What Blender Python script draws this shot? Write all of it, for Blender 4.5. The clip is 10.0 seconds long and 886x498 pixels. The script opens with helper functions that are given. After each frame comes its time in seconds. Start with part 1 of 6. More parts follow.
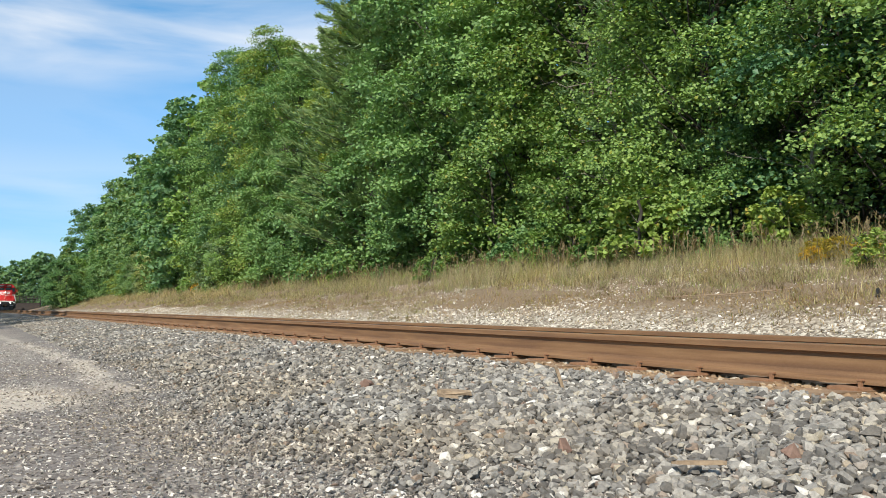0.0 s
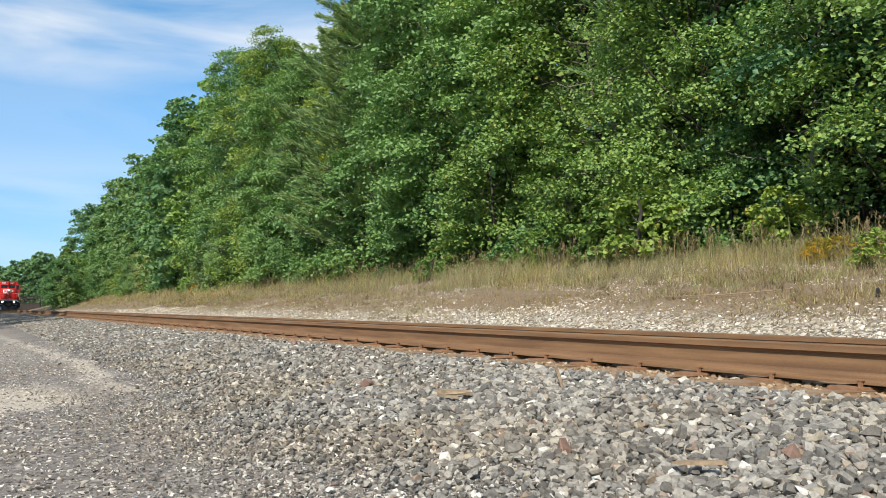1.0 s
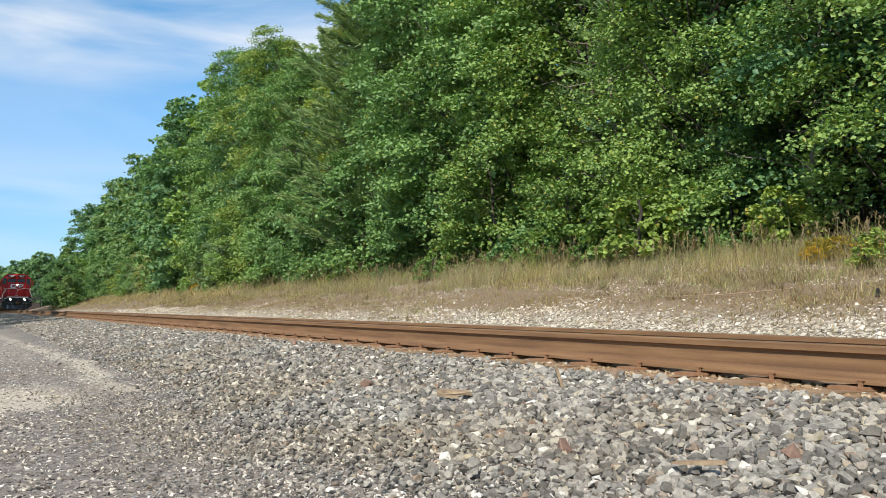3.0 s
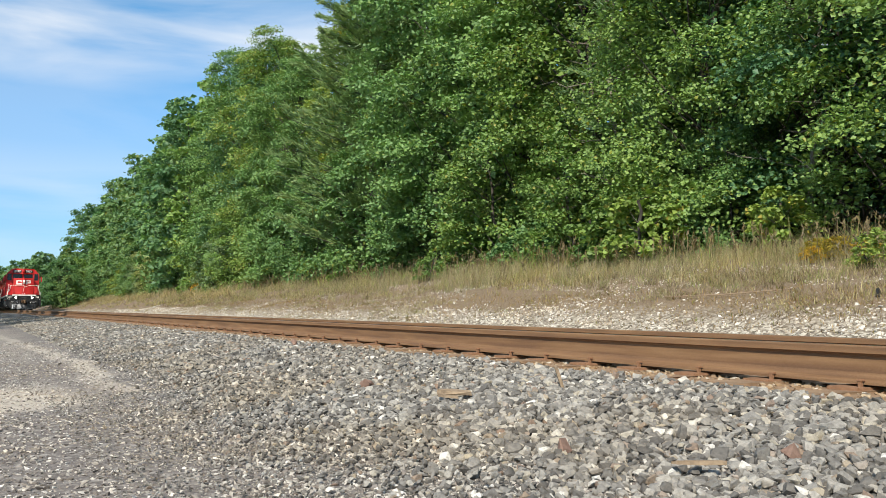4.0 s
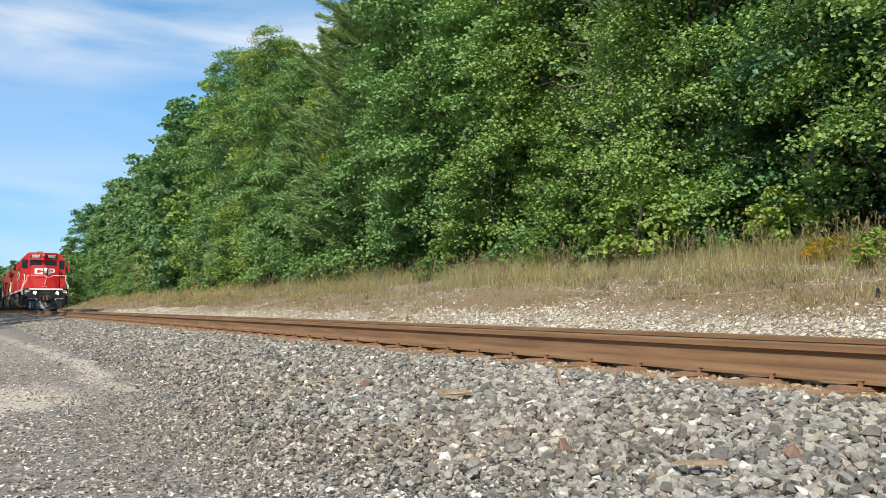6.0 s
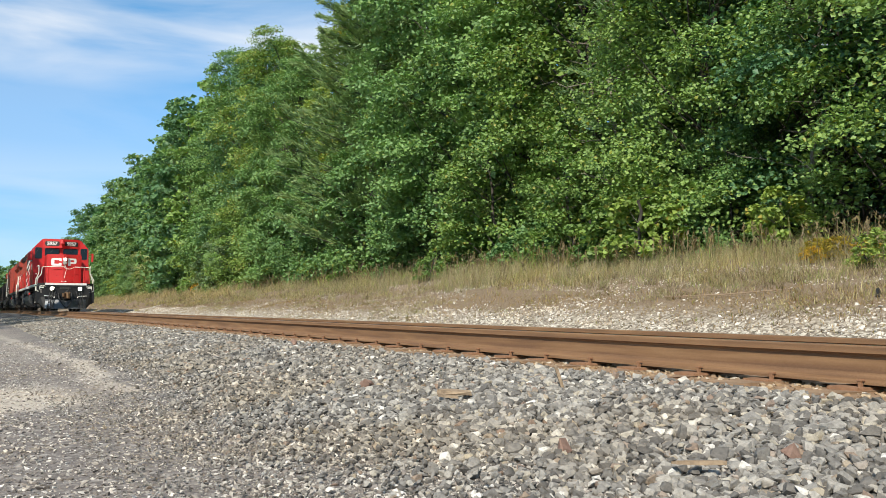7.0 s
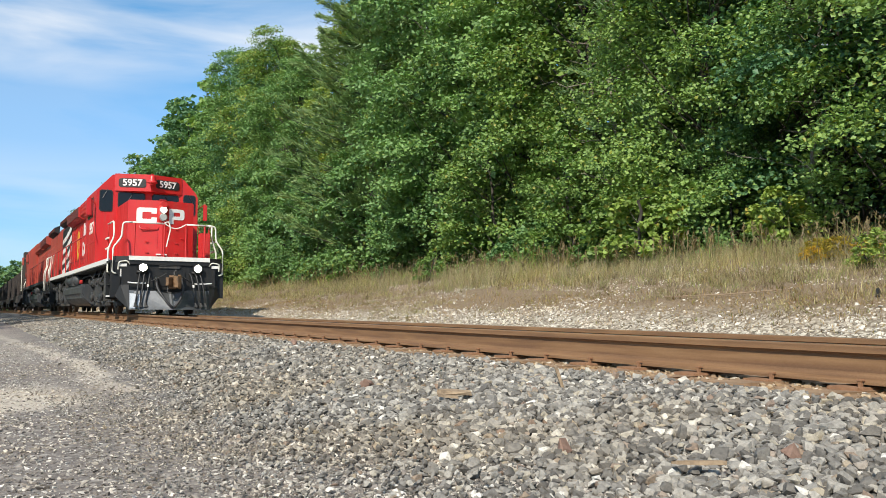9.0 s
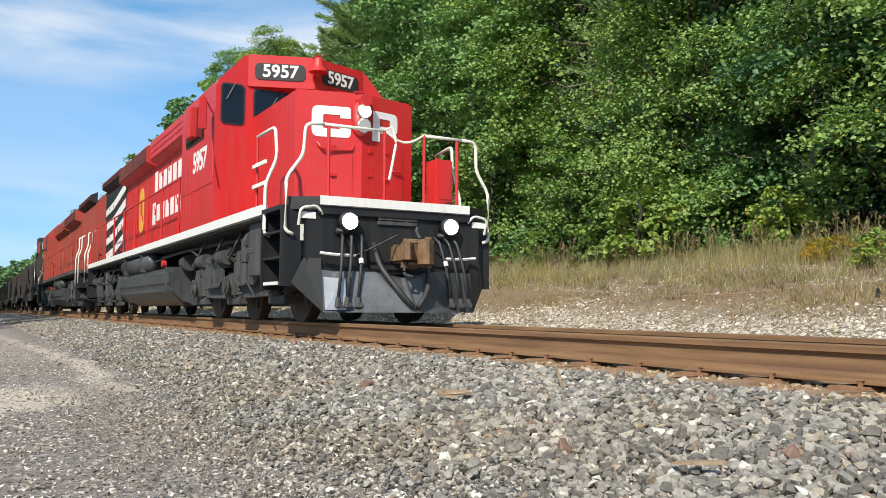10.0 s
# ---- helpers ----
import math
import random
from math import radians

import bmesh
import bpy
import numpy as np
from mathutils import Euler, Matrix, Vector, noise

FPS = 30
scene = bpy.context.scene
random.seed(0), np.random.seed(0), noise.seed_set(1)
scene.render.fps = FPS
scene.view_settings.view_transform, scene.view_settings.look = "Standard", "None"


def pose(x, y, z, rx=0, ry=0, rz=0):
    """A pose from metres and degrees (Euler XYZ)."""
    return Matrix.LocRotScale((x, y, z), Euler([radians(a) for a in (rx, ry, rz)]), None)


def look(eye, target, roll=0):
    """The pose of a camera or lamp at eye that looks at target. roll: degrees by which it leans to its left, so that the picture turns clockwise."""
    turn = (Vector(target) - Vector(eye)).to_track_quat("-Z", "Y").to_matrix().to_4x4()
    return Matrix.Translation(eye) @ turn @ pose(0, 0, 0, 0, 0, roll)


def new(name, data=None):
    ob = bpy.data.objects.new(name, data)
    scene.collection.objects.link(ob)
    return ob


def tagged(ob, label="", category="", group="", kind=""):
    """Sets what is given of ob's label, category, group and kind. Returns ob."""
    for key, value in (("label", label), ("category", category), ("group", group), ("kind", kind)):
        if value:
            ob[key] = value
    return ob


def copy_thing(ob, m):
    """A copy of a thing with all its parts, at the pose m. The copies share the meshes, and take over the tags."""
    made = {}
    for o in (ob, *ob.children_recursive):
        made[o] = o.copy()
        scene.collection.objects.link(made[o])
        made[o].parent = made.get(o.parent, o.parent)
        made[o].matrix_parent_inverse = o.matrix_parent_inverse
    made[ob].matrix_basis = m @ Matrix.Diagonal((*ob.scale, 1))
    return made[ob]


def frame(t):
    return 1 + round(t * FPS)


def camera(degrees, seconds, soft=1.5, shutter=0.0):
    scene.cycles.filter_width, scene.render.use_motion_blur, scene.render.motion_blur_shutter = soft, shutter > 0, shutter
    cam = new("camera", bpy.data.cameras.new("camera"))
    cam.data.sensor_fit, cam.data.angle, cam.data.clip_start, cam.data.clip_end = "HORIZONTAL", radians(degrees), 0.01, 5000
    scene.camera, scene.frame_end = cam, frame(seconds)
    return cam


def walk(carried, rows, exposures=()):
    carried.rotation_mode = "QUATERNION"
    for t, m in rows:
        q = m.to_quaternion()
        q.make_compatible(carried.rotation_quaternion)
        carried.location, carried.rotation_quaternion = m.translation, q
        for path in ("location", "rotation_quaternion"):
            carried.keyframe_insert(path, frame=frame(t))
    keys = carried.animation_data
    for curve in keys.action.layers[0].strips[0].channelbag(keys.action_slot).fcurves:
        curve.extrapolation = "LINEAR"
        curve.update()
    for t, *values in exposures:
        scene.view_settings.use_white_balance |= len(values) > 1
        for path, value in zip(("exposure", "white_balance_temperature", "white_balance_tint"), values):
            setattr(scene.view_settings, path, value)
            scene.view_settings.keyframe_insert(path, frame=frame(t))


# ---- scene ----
cam = camera(55.823, 10.0, soft=0.55, shutter=0.0)
EYE = (0.0, 0.0, 0.1875)
AIM = (-86.708, 49.303, 7.328)
STILL = look(EYE, AIM, 0.213)
walk(cam, [(0.0, STILL), (10.0, STILL)])

# ---- world and sun ----
SUN_TO = Vector((0.67, -0.74, 0.0)).normalized()
SUN_EL = radians(38)
scene.view_settings.exposure = 0.12


def make_world():
    w = bpy.data.worlds.new("sky")
    scene.world = w
    w.use_nodes = True
    nt = w.node_tree
    nt.nodes.clear()
    out = nt.nodes.new("ShaderNodeOutputWorld")
    bg = nt.nodes.new("ShaderNodeBackground")
    sky = nt.nodes.new("ShaderNodeTexSky")
    sky.sky_type = "NISHITA"
    sky.sun_disc = False
    sky.sun_elevation = SUN_EL
    sky.sun_rotation = math.atan2(SUN_TO.x, SUN_TO.y)
    sky.air_density, sky.dust_density, sky.ozone_density = 0.85, 0.0, 1.6
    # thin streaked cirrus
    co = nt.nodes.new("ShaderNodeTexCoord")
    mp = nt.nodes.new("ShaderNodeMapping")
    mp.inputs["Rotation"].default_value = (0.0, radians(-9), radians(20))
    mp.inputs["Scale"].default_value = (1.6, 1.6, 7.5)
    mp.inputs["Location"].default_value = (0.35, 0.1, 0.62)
    n1 = nt.nodes.new("ShaderNodeTexNoise")
    n1.inputs["Scale"].default_value = 1.5
    n1.inputs["Detail"].default_value = 7
    n1.inputs["Roughness"].default_value = 0.5
    n1.inputs["Distortion"].default_value = 0.5
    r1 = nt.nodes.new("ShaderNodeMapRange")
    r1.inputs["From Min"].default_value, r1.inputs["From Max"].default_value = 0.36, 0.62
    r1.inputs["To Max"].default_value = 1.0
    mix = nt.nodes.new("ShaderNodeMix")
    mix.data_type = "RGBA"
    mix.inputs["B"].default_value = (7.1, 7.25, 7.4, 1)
    nt.links.new(co.outputs["Generated"], mp.inputs["Vector"])
    nt.links.new(mp.outputs["Vector"], n1.inputs["Vector"])
    nt.links.new(n1.outputs["Fac"], r1.inputs["Value"])
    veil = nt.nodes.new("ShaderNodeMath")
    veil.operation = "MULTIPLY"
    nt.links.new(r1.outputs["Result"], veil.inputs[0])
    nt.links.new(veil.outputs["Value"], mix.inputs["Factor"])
    tint = nt.nodes.new("ShaderNodeMix")
    tint.data_type, tint.blend_type = "RGBA", "MULTIPLY"
    tint.inputs["Factor"].default_value = 1.0
    up = nt.nodes.new("ShaderNodeSeparateXYZ")
    nt.links.new(co.outputs["Generated"], up.inputs["Vector"])
    hz = nt.nodes.new("ShaderNodeValToRGB")
    for el, (p, c) in zip((hz.color_ramp.elements[0], hz.color_ramp.elements.new(0.2), hz.color_ramp.elements[-1]), ((0.0, (0.35, 0.54, 0.77)), (0.21, (0.49, 0.97, 1.19)), (0.42, (0.95, 1.36, 1.36)))):
        el.position, el.color = p, (*c, 1)
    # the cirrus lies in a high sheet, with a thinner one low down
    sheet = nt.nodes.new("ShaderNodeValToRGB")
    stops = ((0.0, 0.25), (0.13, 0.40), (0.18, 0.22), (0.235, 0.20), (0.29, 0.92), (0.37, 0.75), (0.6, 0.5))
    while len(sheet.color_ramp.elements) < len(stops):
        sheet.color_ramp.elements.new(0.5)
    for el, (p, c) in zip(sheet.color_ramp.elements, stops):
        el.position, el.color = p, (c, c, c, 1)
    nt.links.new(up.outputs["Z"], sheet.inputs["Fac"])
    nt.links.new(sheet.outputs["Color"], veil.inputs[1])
    nt.links.new(up.outputs["Z"], hz.inputs["Fac"])
    nt.links.new(hz.outputs["Color"], tint.inputs["B"])
    nt.links.new(sky.outputs["Color"], tint.inputs["A"])
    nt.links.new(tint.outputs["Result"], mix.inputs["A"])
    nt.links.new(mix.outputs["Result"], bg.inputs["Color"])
    bg.inputs["Strength"].default_value = 0.128
    nt.links.new(bg.outputs["Background"], out.inputs["Surface"])
    s = bpy.data.lights.new("sun", "SUN")
    s.energy, s.angle, s.color = 5.0, radians(0.55), (1.0, 0.925, 0.79)
    ob = new("sun", s)
    d = Vector((SUN_TO.x * math.cos(SUN_EL), SUN_TO.y * math.cos(SUN_EL), math.sin(SUN_EL)))
    ob.matrix_world = look(d * 200, (0, 0, 0))


make_world()


# ---- materials ----
def node_mat(name):
    m = bpy.data.materials.new(name)
    m.use_nodes = True
    nt = m.node_tree
    return m, nt, nt.nodes["Principled BSDF"]


def add_noise(nt, scale, detail=5, rough=0.6, src="Object"):
    co = nt.nodes.new("ShaderNodeTexCoord")
    n = nt.nodes.new("ShaderNodeTexNoise")
    n.inputs["Scale"].default_value = scale
    n.inputs["Detail"].default_value = detail
    n.inputs["Roughness"].default_value = rough
    nt.links.new(co.outputs[src], n.inputs["Vector"])
    return n.outputs["Fac"]


def ramp(nt, fac, stops):
    r = nt.nodes.new("ShaderNodeValToRGB")
    e = r.color_ramp.elements
    while len(e) < len(stops):
        e.new(0.5)
    for el, (p, c) in zip(e, stops):
        el.position, el.color = p, (*c, 1)
    nt.links.new(fac, r.inputs["Fac"])
    return r.outputs["Color"]


def blend(nt, fac, a, b, kind="MIX"):
    m = nt.nodes.new("ShaderNodeMix")
    m.data_type, m.blend_type = "RGBA", kind
    for key, v in (("Factor", fac), ("A", a), ("B", b)):
        if isinstance(v, (int, float)):
            m.inputs[key].default_value = v
        elif isinstance(v, tuple):
            m.inputs[key].default_value = (*v, 1)
        else:
            nt.links.new(v, m.inputs[key])
    return m.outputs["Result"]


def span(nt, v, a, b, lo=0.0, hi=1.0):
    r = nt.nodes.new("ShaderNodeMapRange")
    r.inputs["From Min"].default_value, r.inputs["From Max"].default_value = a, b
    r.inputs["To Min"].default_value, r.inputs["To Max"].default_value = lo, hi
    nt.links.new(v, r.inputs["Value"])
    return r.outputs["Result"]


def calc(nt, op, a, b=0.0):
    m = nt.nodes.new("ShaderNodeMath")
    m.operation = op
    for i, v in enumerate((a, b)):
        if isinstance(v, (int, float)):
            m.inputs[i].default_value = v
        else:
            nt.links.new(v, m.inputs[i])
    return m.outputs["Value"]


def bump(nt, bsdf, height, strength=0.4, dist=0.01):
    b = nt.nodes.new("ShaderNodeBump")
    b.inputs["Strength"].default_value, b.inputs["Distance"].default_value = strength, dist
    nt.links.new(height, b.inputs["Height"])
    nt.links.new(b.outputs["Normal"], bsdf.inputs["Normal"])


def surf(name, a, b, scale=4.0, rough=0.6, metal=0.0, grain=60.0, bumpy=0.15, dirt=None, dirt_amount=0.5, coat=0.0):
    """Two-tone noisy surface with fine grain, optional dirt patches and fine relief."""
    m, nt, p = node_mat(name)
    big = add_noise(nt, scale, 5)
    fine = add_noise(nt, grain, 4)
    col = ramp(nt, big, [(0.3, a), (0.7, b)])
    col = blend(nt, 0.25, col, ramp(nt, fine, [(0.3, tuple(c * 0.6 for c in a)), (0.7, tuple(min(1, c * 1.3) for c in b))]))
    if dirt:
        d = span(nt, add_noise(nt, scale * 0.6, 8, 0.7), 0.48, 0.66, 0, dirt_amount)
        col = blend(nt, d, col, dirt)
    nt.links.new(col, p.inputs["Base Color"])
    nt.links.new(span(nt, big, 0.2, 0.8, max(0.02, rough - 0.1), min(1, rough + 0.12)), p.inputs["Roughness"])
    p.inputs["Metallic"].default_value = metal
    p.inputs["Coat Weight"].default_value = coat
    bump(nt, p, fine, bumpy, 0.004)
    return m


def leaf_mat(name, dark, light, gold=(0.20, 0.24, 0.04), warm=0.02):
    m, nt, p = node_mat(name)
    geo = nt.nodes.new("ShaderNodeNewGeometry")
    inf = nt.nodes.new("ShaderNodeObjectInfo")
    isl = geo.outputs["Random Per Island"]
    col = ramp(nt, isl, [(0.0, dark), (1 - warm - 0.03, light), (1 - warm, gold)])
    tone = ramp(nt, inf.outputs["Random"], [(0.0, (0.70, 0.83, 0.88)), (0.5, (1, 1, 1)), (1.0, (1.26, 1.12, 0.90))])
    col = blend(nt, 1.0, col, tone, "MULTIPLY")
    patch = add_noise(nt, 0.5, 3)
    col = blend(nt, span(nt, patch, 0.4, 0.65, 0, 0.5), col, blend(nt, 1.0, col, (1.3, 1.15, 0.8), "MULTIPLY"))
    nt.links.new(col, p.inputs["Base Color"])
    p.inputs["Roughness"].default_value = 0.55
    p.inputs["Specular IOR Level"].default_value = 0.5
    tr = nt.nodes.new("ShaderNodeBsdfTranslucent")
    nt.links.new(blend(nt, 1.0, col, (1.25, 1.35, 0.8), "MULTIPLY"), tr.inputs["Color"])
    ms = nt.nodes.new("ShaderNodeMixShader")
    ms.inputs["Fac"].default_value = 0.29
    nt.links.new(p.outputs["BSDF"], ms.inputs[1])
    nt.links.new(tr.outputs["BSDF"], ms.inputs[2])
    nt.links.new(ms.outputs["Shader"], nt.nodes["Material Output"].inputs["Surface"])
    return m


def stone_mat(name, stops, rough=0.8):
    m, nt, p = node_mat(name)
    geo = nt.nodes.new("ShaderNodeNewGeometry")
    col = ramp(nt, geo.outputs["Random Per Island"], stops)
    nt.nodes["Color Ramp"].color_ramp.interpolation = "LINEAR"
    n = add_noise(nt, 60, 6, 0.7)
    col = blend(nt, 0.8, col, blend(nt, 1.0, col, ramp(nt, n, [(0.3, (0.55, 0.55, 0.56)), (0.7, (1.3, 1.28, 1.24))]), "MULTIPLY"))
    dust = span(nt, add_noise(nt, 0.9, 5), 0.46, 0.64, 0, 0.5)
    col = blend(nt, dust, col, blend(nt, 1.0, col, (1.0, 0.88, 0.70), "MULTIPLY"))
    nt.links.new(col, p.inputs["Base Color"])
    p.inputs["Roughness"].default_value = rough
    bump(nt, p, n, 0.6, 0.012)
    return m


def ground_mat():
    """Lot gravel, ballast, pale gravel shoulder and dry soil, by distance from the track."""
    m, nt, p = node_mat("ground")
    co = nt.nodes.new("ShaderNodeTexCoord")
    sp = nt.nodes.new("ShaderNodeSeparateXYZ")
    nt.links.new(co.outputs["Object"], sp.inputs["Vector"])
    x, y = sp.outputs["X"], sp.outputs["Y"]
    n1, n2, n3 = add_noise(nt, 1.1, 6), add_noise(nt, 34, 7, 0.78), add_noise(nt, 90, 3)
    vor = nt.nodes.new("ShaderNodeTexVoronoi")
    vor.inputs["Scale"].default_value = 26
    nt.links.new(co.outputs["Object"], vor.inputs["Vector"])
    cell = nt.nodes.new("ShaderNodeSeparateColor")
    nt.links.new(vor.outputs["Color"], cell.inputs["Color"])
    wob = calc(nt, "MULTIPLY", calc(nt, "SUBTRACT", n1, 0.5), 1.2)
    yy = calc(nt, "ADD", y, wob)
    grit = ramp(nt, n2, [(0.3, (0.06, 0.050, 0.043)), (0.5, (0.18, 0.152, 0.133)), (0.66, (0.46, 0.41, 0.36))])
    lot = blend(nt, 0.35, grit, ramp(nt, cell.outputs["Red"], [(0.0, (0.09, 0.08, 0.075)), (0.8, (0.2, 0.18, 0.165)), (1.0, (0.5, 0.47, 0.42))]))
    # dusty tyre tracks across the lot
    xl = calc(nt, "ADD", x, calc(nt, "MULTIPLY", wob, 2.0))
    dust_in = calc(nt, "MULTIPLY", span(nt, xl, -5.3, -5.8), span(nt, xl, -7.9, -6.9))
    dust_in = calc(nt, "MULTIPLY", dust_in, span(nt, yy, 0.95, 0.55))
    bend = calc(nt, "MULTIPLY", calc(nt, "MAXIMUM", calc(nt, "SUBTRACT", -11.0, x), 0.0), 0.045)
    ye = calc(nt, "ADD", calc(nt, "ADD", y, bend), calc(nt, "MULTIPLY", wob, 0.4))
    edge = calc(nt, "MULTIPLY", span(nt, ye, 0.88, 1.04), span(nt, ye, 1.26, 1.14))
    edge = calc(nt, "MULTIPLY", calc(nt, "MULTIPLY", edge, span(nt, xl, -5.6, -7.5)), span(nt, x, -24.0, -12.0, 0.35, 1.0))
    far = calc(nt, "MULTIPLY", span(nt, xl, -9.5, -13.0, 0, 0.25), span(nt, yy, 1.1, 0.7))
    dust = calc(nt, "MAXIMUM", calc(nt, "MAXIMUM", dust_in, edge), far)
    dust = calc(nt, "MULTIPLY", dust, span(nt, n2, 0.3, 0.6, 0.6, 1.0))
    lot = blend(nt, dust, lot, ramp(nt, n3, [(0.3, (0.42, 0.36, 0.29)), (0.7, (0.6, 0.53, 0.44))]))
    # ballast bed, darkened so its colour holds the shade between the stones
    bal_shade = ramp(nt, cell.outputs["Red"], [(0.0, (0.03, 0.029, 0.027)), (0.5, (0.10, 0.098, 0.093)), (1.0, (0.22, 0.215, 0.2))])
    col = blend(nt, span(nt, yy, 1.1, 1.9), lot, bal_shade)
    rust = span(nt, calc(nt, "ABSOLUTE", calc(nt, "SUBTRACT", y, 4.03)), 0.8, 0.3, 0, 0.75)
    col = blend(nt, rust, col, (0.34, 0.21, 0.11))
    pale = ramp(nt, cell.outputs["Green"], [(0.0, (0.09, 0.07, 0.05)), (0.4, (0.24, 0.2, 0.15)), (1.0, (0.58, 0.53, 0.44))])
    col = blend(nt, span(nt, yy, 7.2, 8.0), col, pale)
    soil = ramp(nt, n2, [(0.3, (0.07, 0.047, 0.028)), (0.5, (0.20, 0.14, 0.085)), (0.7, (0.44, 0.355, 0.245))])
    col = blend(nt, span(nt, yy, 8.9, 9.9), col, soil)
    # woodland floor, with the deep shade under the canopy put into its colour
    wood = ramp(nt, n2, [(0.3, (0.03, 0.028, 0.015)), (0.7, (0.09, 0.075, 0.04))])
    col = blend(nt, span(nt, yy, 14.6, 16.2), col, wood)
    col = blend(nt, span(nt, yy, -9.0, -12.0), col, ramp(nt, n2, [(0.3, (0.06, 0.07, 0.025)), (0.7, (0.2, 0.19, 0.09))]))
    nt.links.new(col, p.inputs["Base Color"])
    p.inputs["Roughness"].default_value = 0.92
    h = calc(nt, "ADD", calc(nt, "MULTIPLY", n2, 0.6), calc(nt, "MULTIPLY", cell.outputs["Red"], 0.5))
    bump(nt, p, h, 0.4, 0.012)
    return m


def rail_mat():
    m, nt, p = node_mat("rusty_rail")
    co = nt.nodes.new("ShaderNodeTexCoord")
    mp = nt.nodes.new("ShaderNodeMapping")
    mp.inputs["Scale"].default_value = (0.5, 9, 9)
    nt.links.new(co.outputs["Object"], mp.inputs["Vector"])
    n = nt.nodes.new("ShaderNodeTexNoise")
    n.inputs["Scale"].default_value, n.inputs["Detail"].default_value = 3, 6
    nt.links.new(mp.outputs["Vector"], n.inputs["Vector"])
    fine = add_noise(nt, 160, 4)
    col = ramp(nt, n.outputs["Fac"], [(0.3, (0.120, 0.057, 0.023)), (0.5, (0.195, 0.098, 0.038)), (0.72, (0.28, 0.158, 0.070))])
    col = blend(nt, 0.3, col, ramp(nt, fine, [(0.3, (0.09, 0.05, 0.03)), (0.7, (0.28, 0.18, 0.115))]))
    nt.links.new(col, p.inputs["Base Color"])
    p.inputs["Roughness"].default_value = 0.75
    bump(nt, p, fine, 0.25, 0.003)
    return m


M = {}
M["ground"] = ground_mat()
M["rail"] = rail_mat()
M["rail_top"] = surf("worn_rail_head", (0.30, 0.27, 0.25), (0.45, 0.42, 0.4), 2, 0.32, 0.9, 90, 0.05)
M["tie"] = surf("weathered_tie_wood", (0.15, 0.09, 0.05), (0.33, 0.21, 0.12), 5, 0.9, 0, 70, 0.6, (0.38, 0.27, 0.17), 0.6)
M["plate"] = surf("rusty_plate", (0.20, 0.10, 0.05), (0.36, 0.2, 0.11), 9, 0.85, 0.1, 80, 0.4)
M["stone"] = stone_mat("ballast_stone", [(0.0, (0.11, 0.101, 0.090)), (0.3, (0.19, 0.178, 0.160)), (0.6, (0.305, 0.288, 0.258)), (0.86, (0.41, 0.384, 0.338)), (0.89, (0.24, 0.165, 0.12)), (0.92, (0.38, 0.33, 0.245)), (0.965, (0.46, 0.43, 0.37)), (0.98, (0.68, 0.65, 0.59))])
M["grit"] = stone_mat("lot_pebble", [(0.0, (0.13, 0.113, 0.10)), (0.35, (0.29, 0.258, 0.23)), (0.65, (0.42, 0.39, 0.345)), (0.88, (0.62, 0.58, 0.52)), (1.0, (0.78, 0.75, 0.7))])
M["pale"] = stone_mat("pale_stone", [(0.0, (0.24, 0.2, 0.16)), (0.3, (0.46, 0.41, 0.34)), (0.7, (0.64, 0.59, 0.51)), (1.0, (0.82, 0.79, 0.73))])
M["bark"] = surf("grey_bark", (0.035, 0.03, 0.024), (0.10, 0.085, 0.07), 6, 0.9, 0, 40, 0.8)
M["leaf_a"] = leaf_mat("maple_leaf", (0.116, 0.218, 0.082), (0.222, 0.382, 0.137))
M["leaf_b"] = leaf_mat("beech_leaf", (0.100, 0.192, 0.092), (0.190, 0.333, 0.152), warm=0.03)
M["leaf_c"] = leaf_mat("birch_leaf", (0.14, 0.215, 0.055), (0.28, 0.405, 0.10), (0.40, 0.36, 0.09), 0.05)
M["leaf_pale"] = leaf_mat("willow_leaf", (0.20, 0.26, 0.12), (0.36, 0.44, 0.22), (0.40, 0.40, 0.17), 0.06)
M["needle"] = leaf_mat("pine_needle", (0.105, 0.185, 0.080), (0.210, 0.330, 0.140), (0.24, 0.28, 0.10))
M["dead_bark"] = surf("dead_grey_bark", (0.12, 0.10, 0.08), (0.27, 0.235, 0.195), 6, 0.9, 0, 40, 0.6)
M["gold"] = leaf_mat("golden_leaf", (0.30, 0.24, 0.02), (0.55, 0.36, 0.03), (0.5, 0.3, 0.05), 0.1)
M["green_straw"] = leaf_mat("yellow_green_grass", (0.16, 0.18, 0.06), (0.40, 0.42, 0.16), (0.45, 0.40, 0.16), 0.2)
M["weed"] = leaf_mat("dry_weed", (0.10, 0.065, 0.035), (0.34, 0.25, 0.13), (0.2, 0.2, 0.06), 0.1)
M["straw"] = leaf_mat("dry_grass", (0.20, 0.15, 0.082), (0.55, 0.455, 0.27), (0.25, 0.26, 0.09), 0.12)
M["dead"] = surf("dead_wood", (0.16, 0.11, 0.07), (0.42, 0.31, 0.2), 12, 0.9, 0, 60, 0.6)


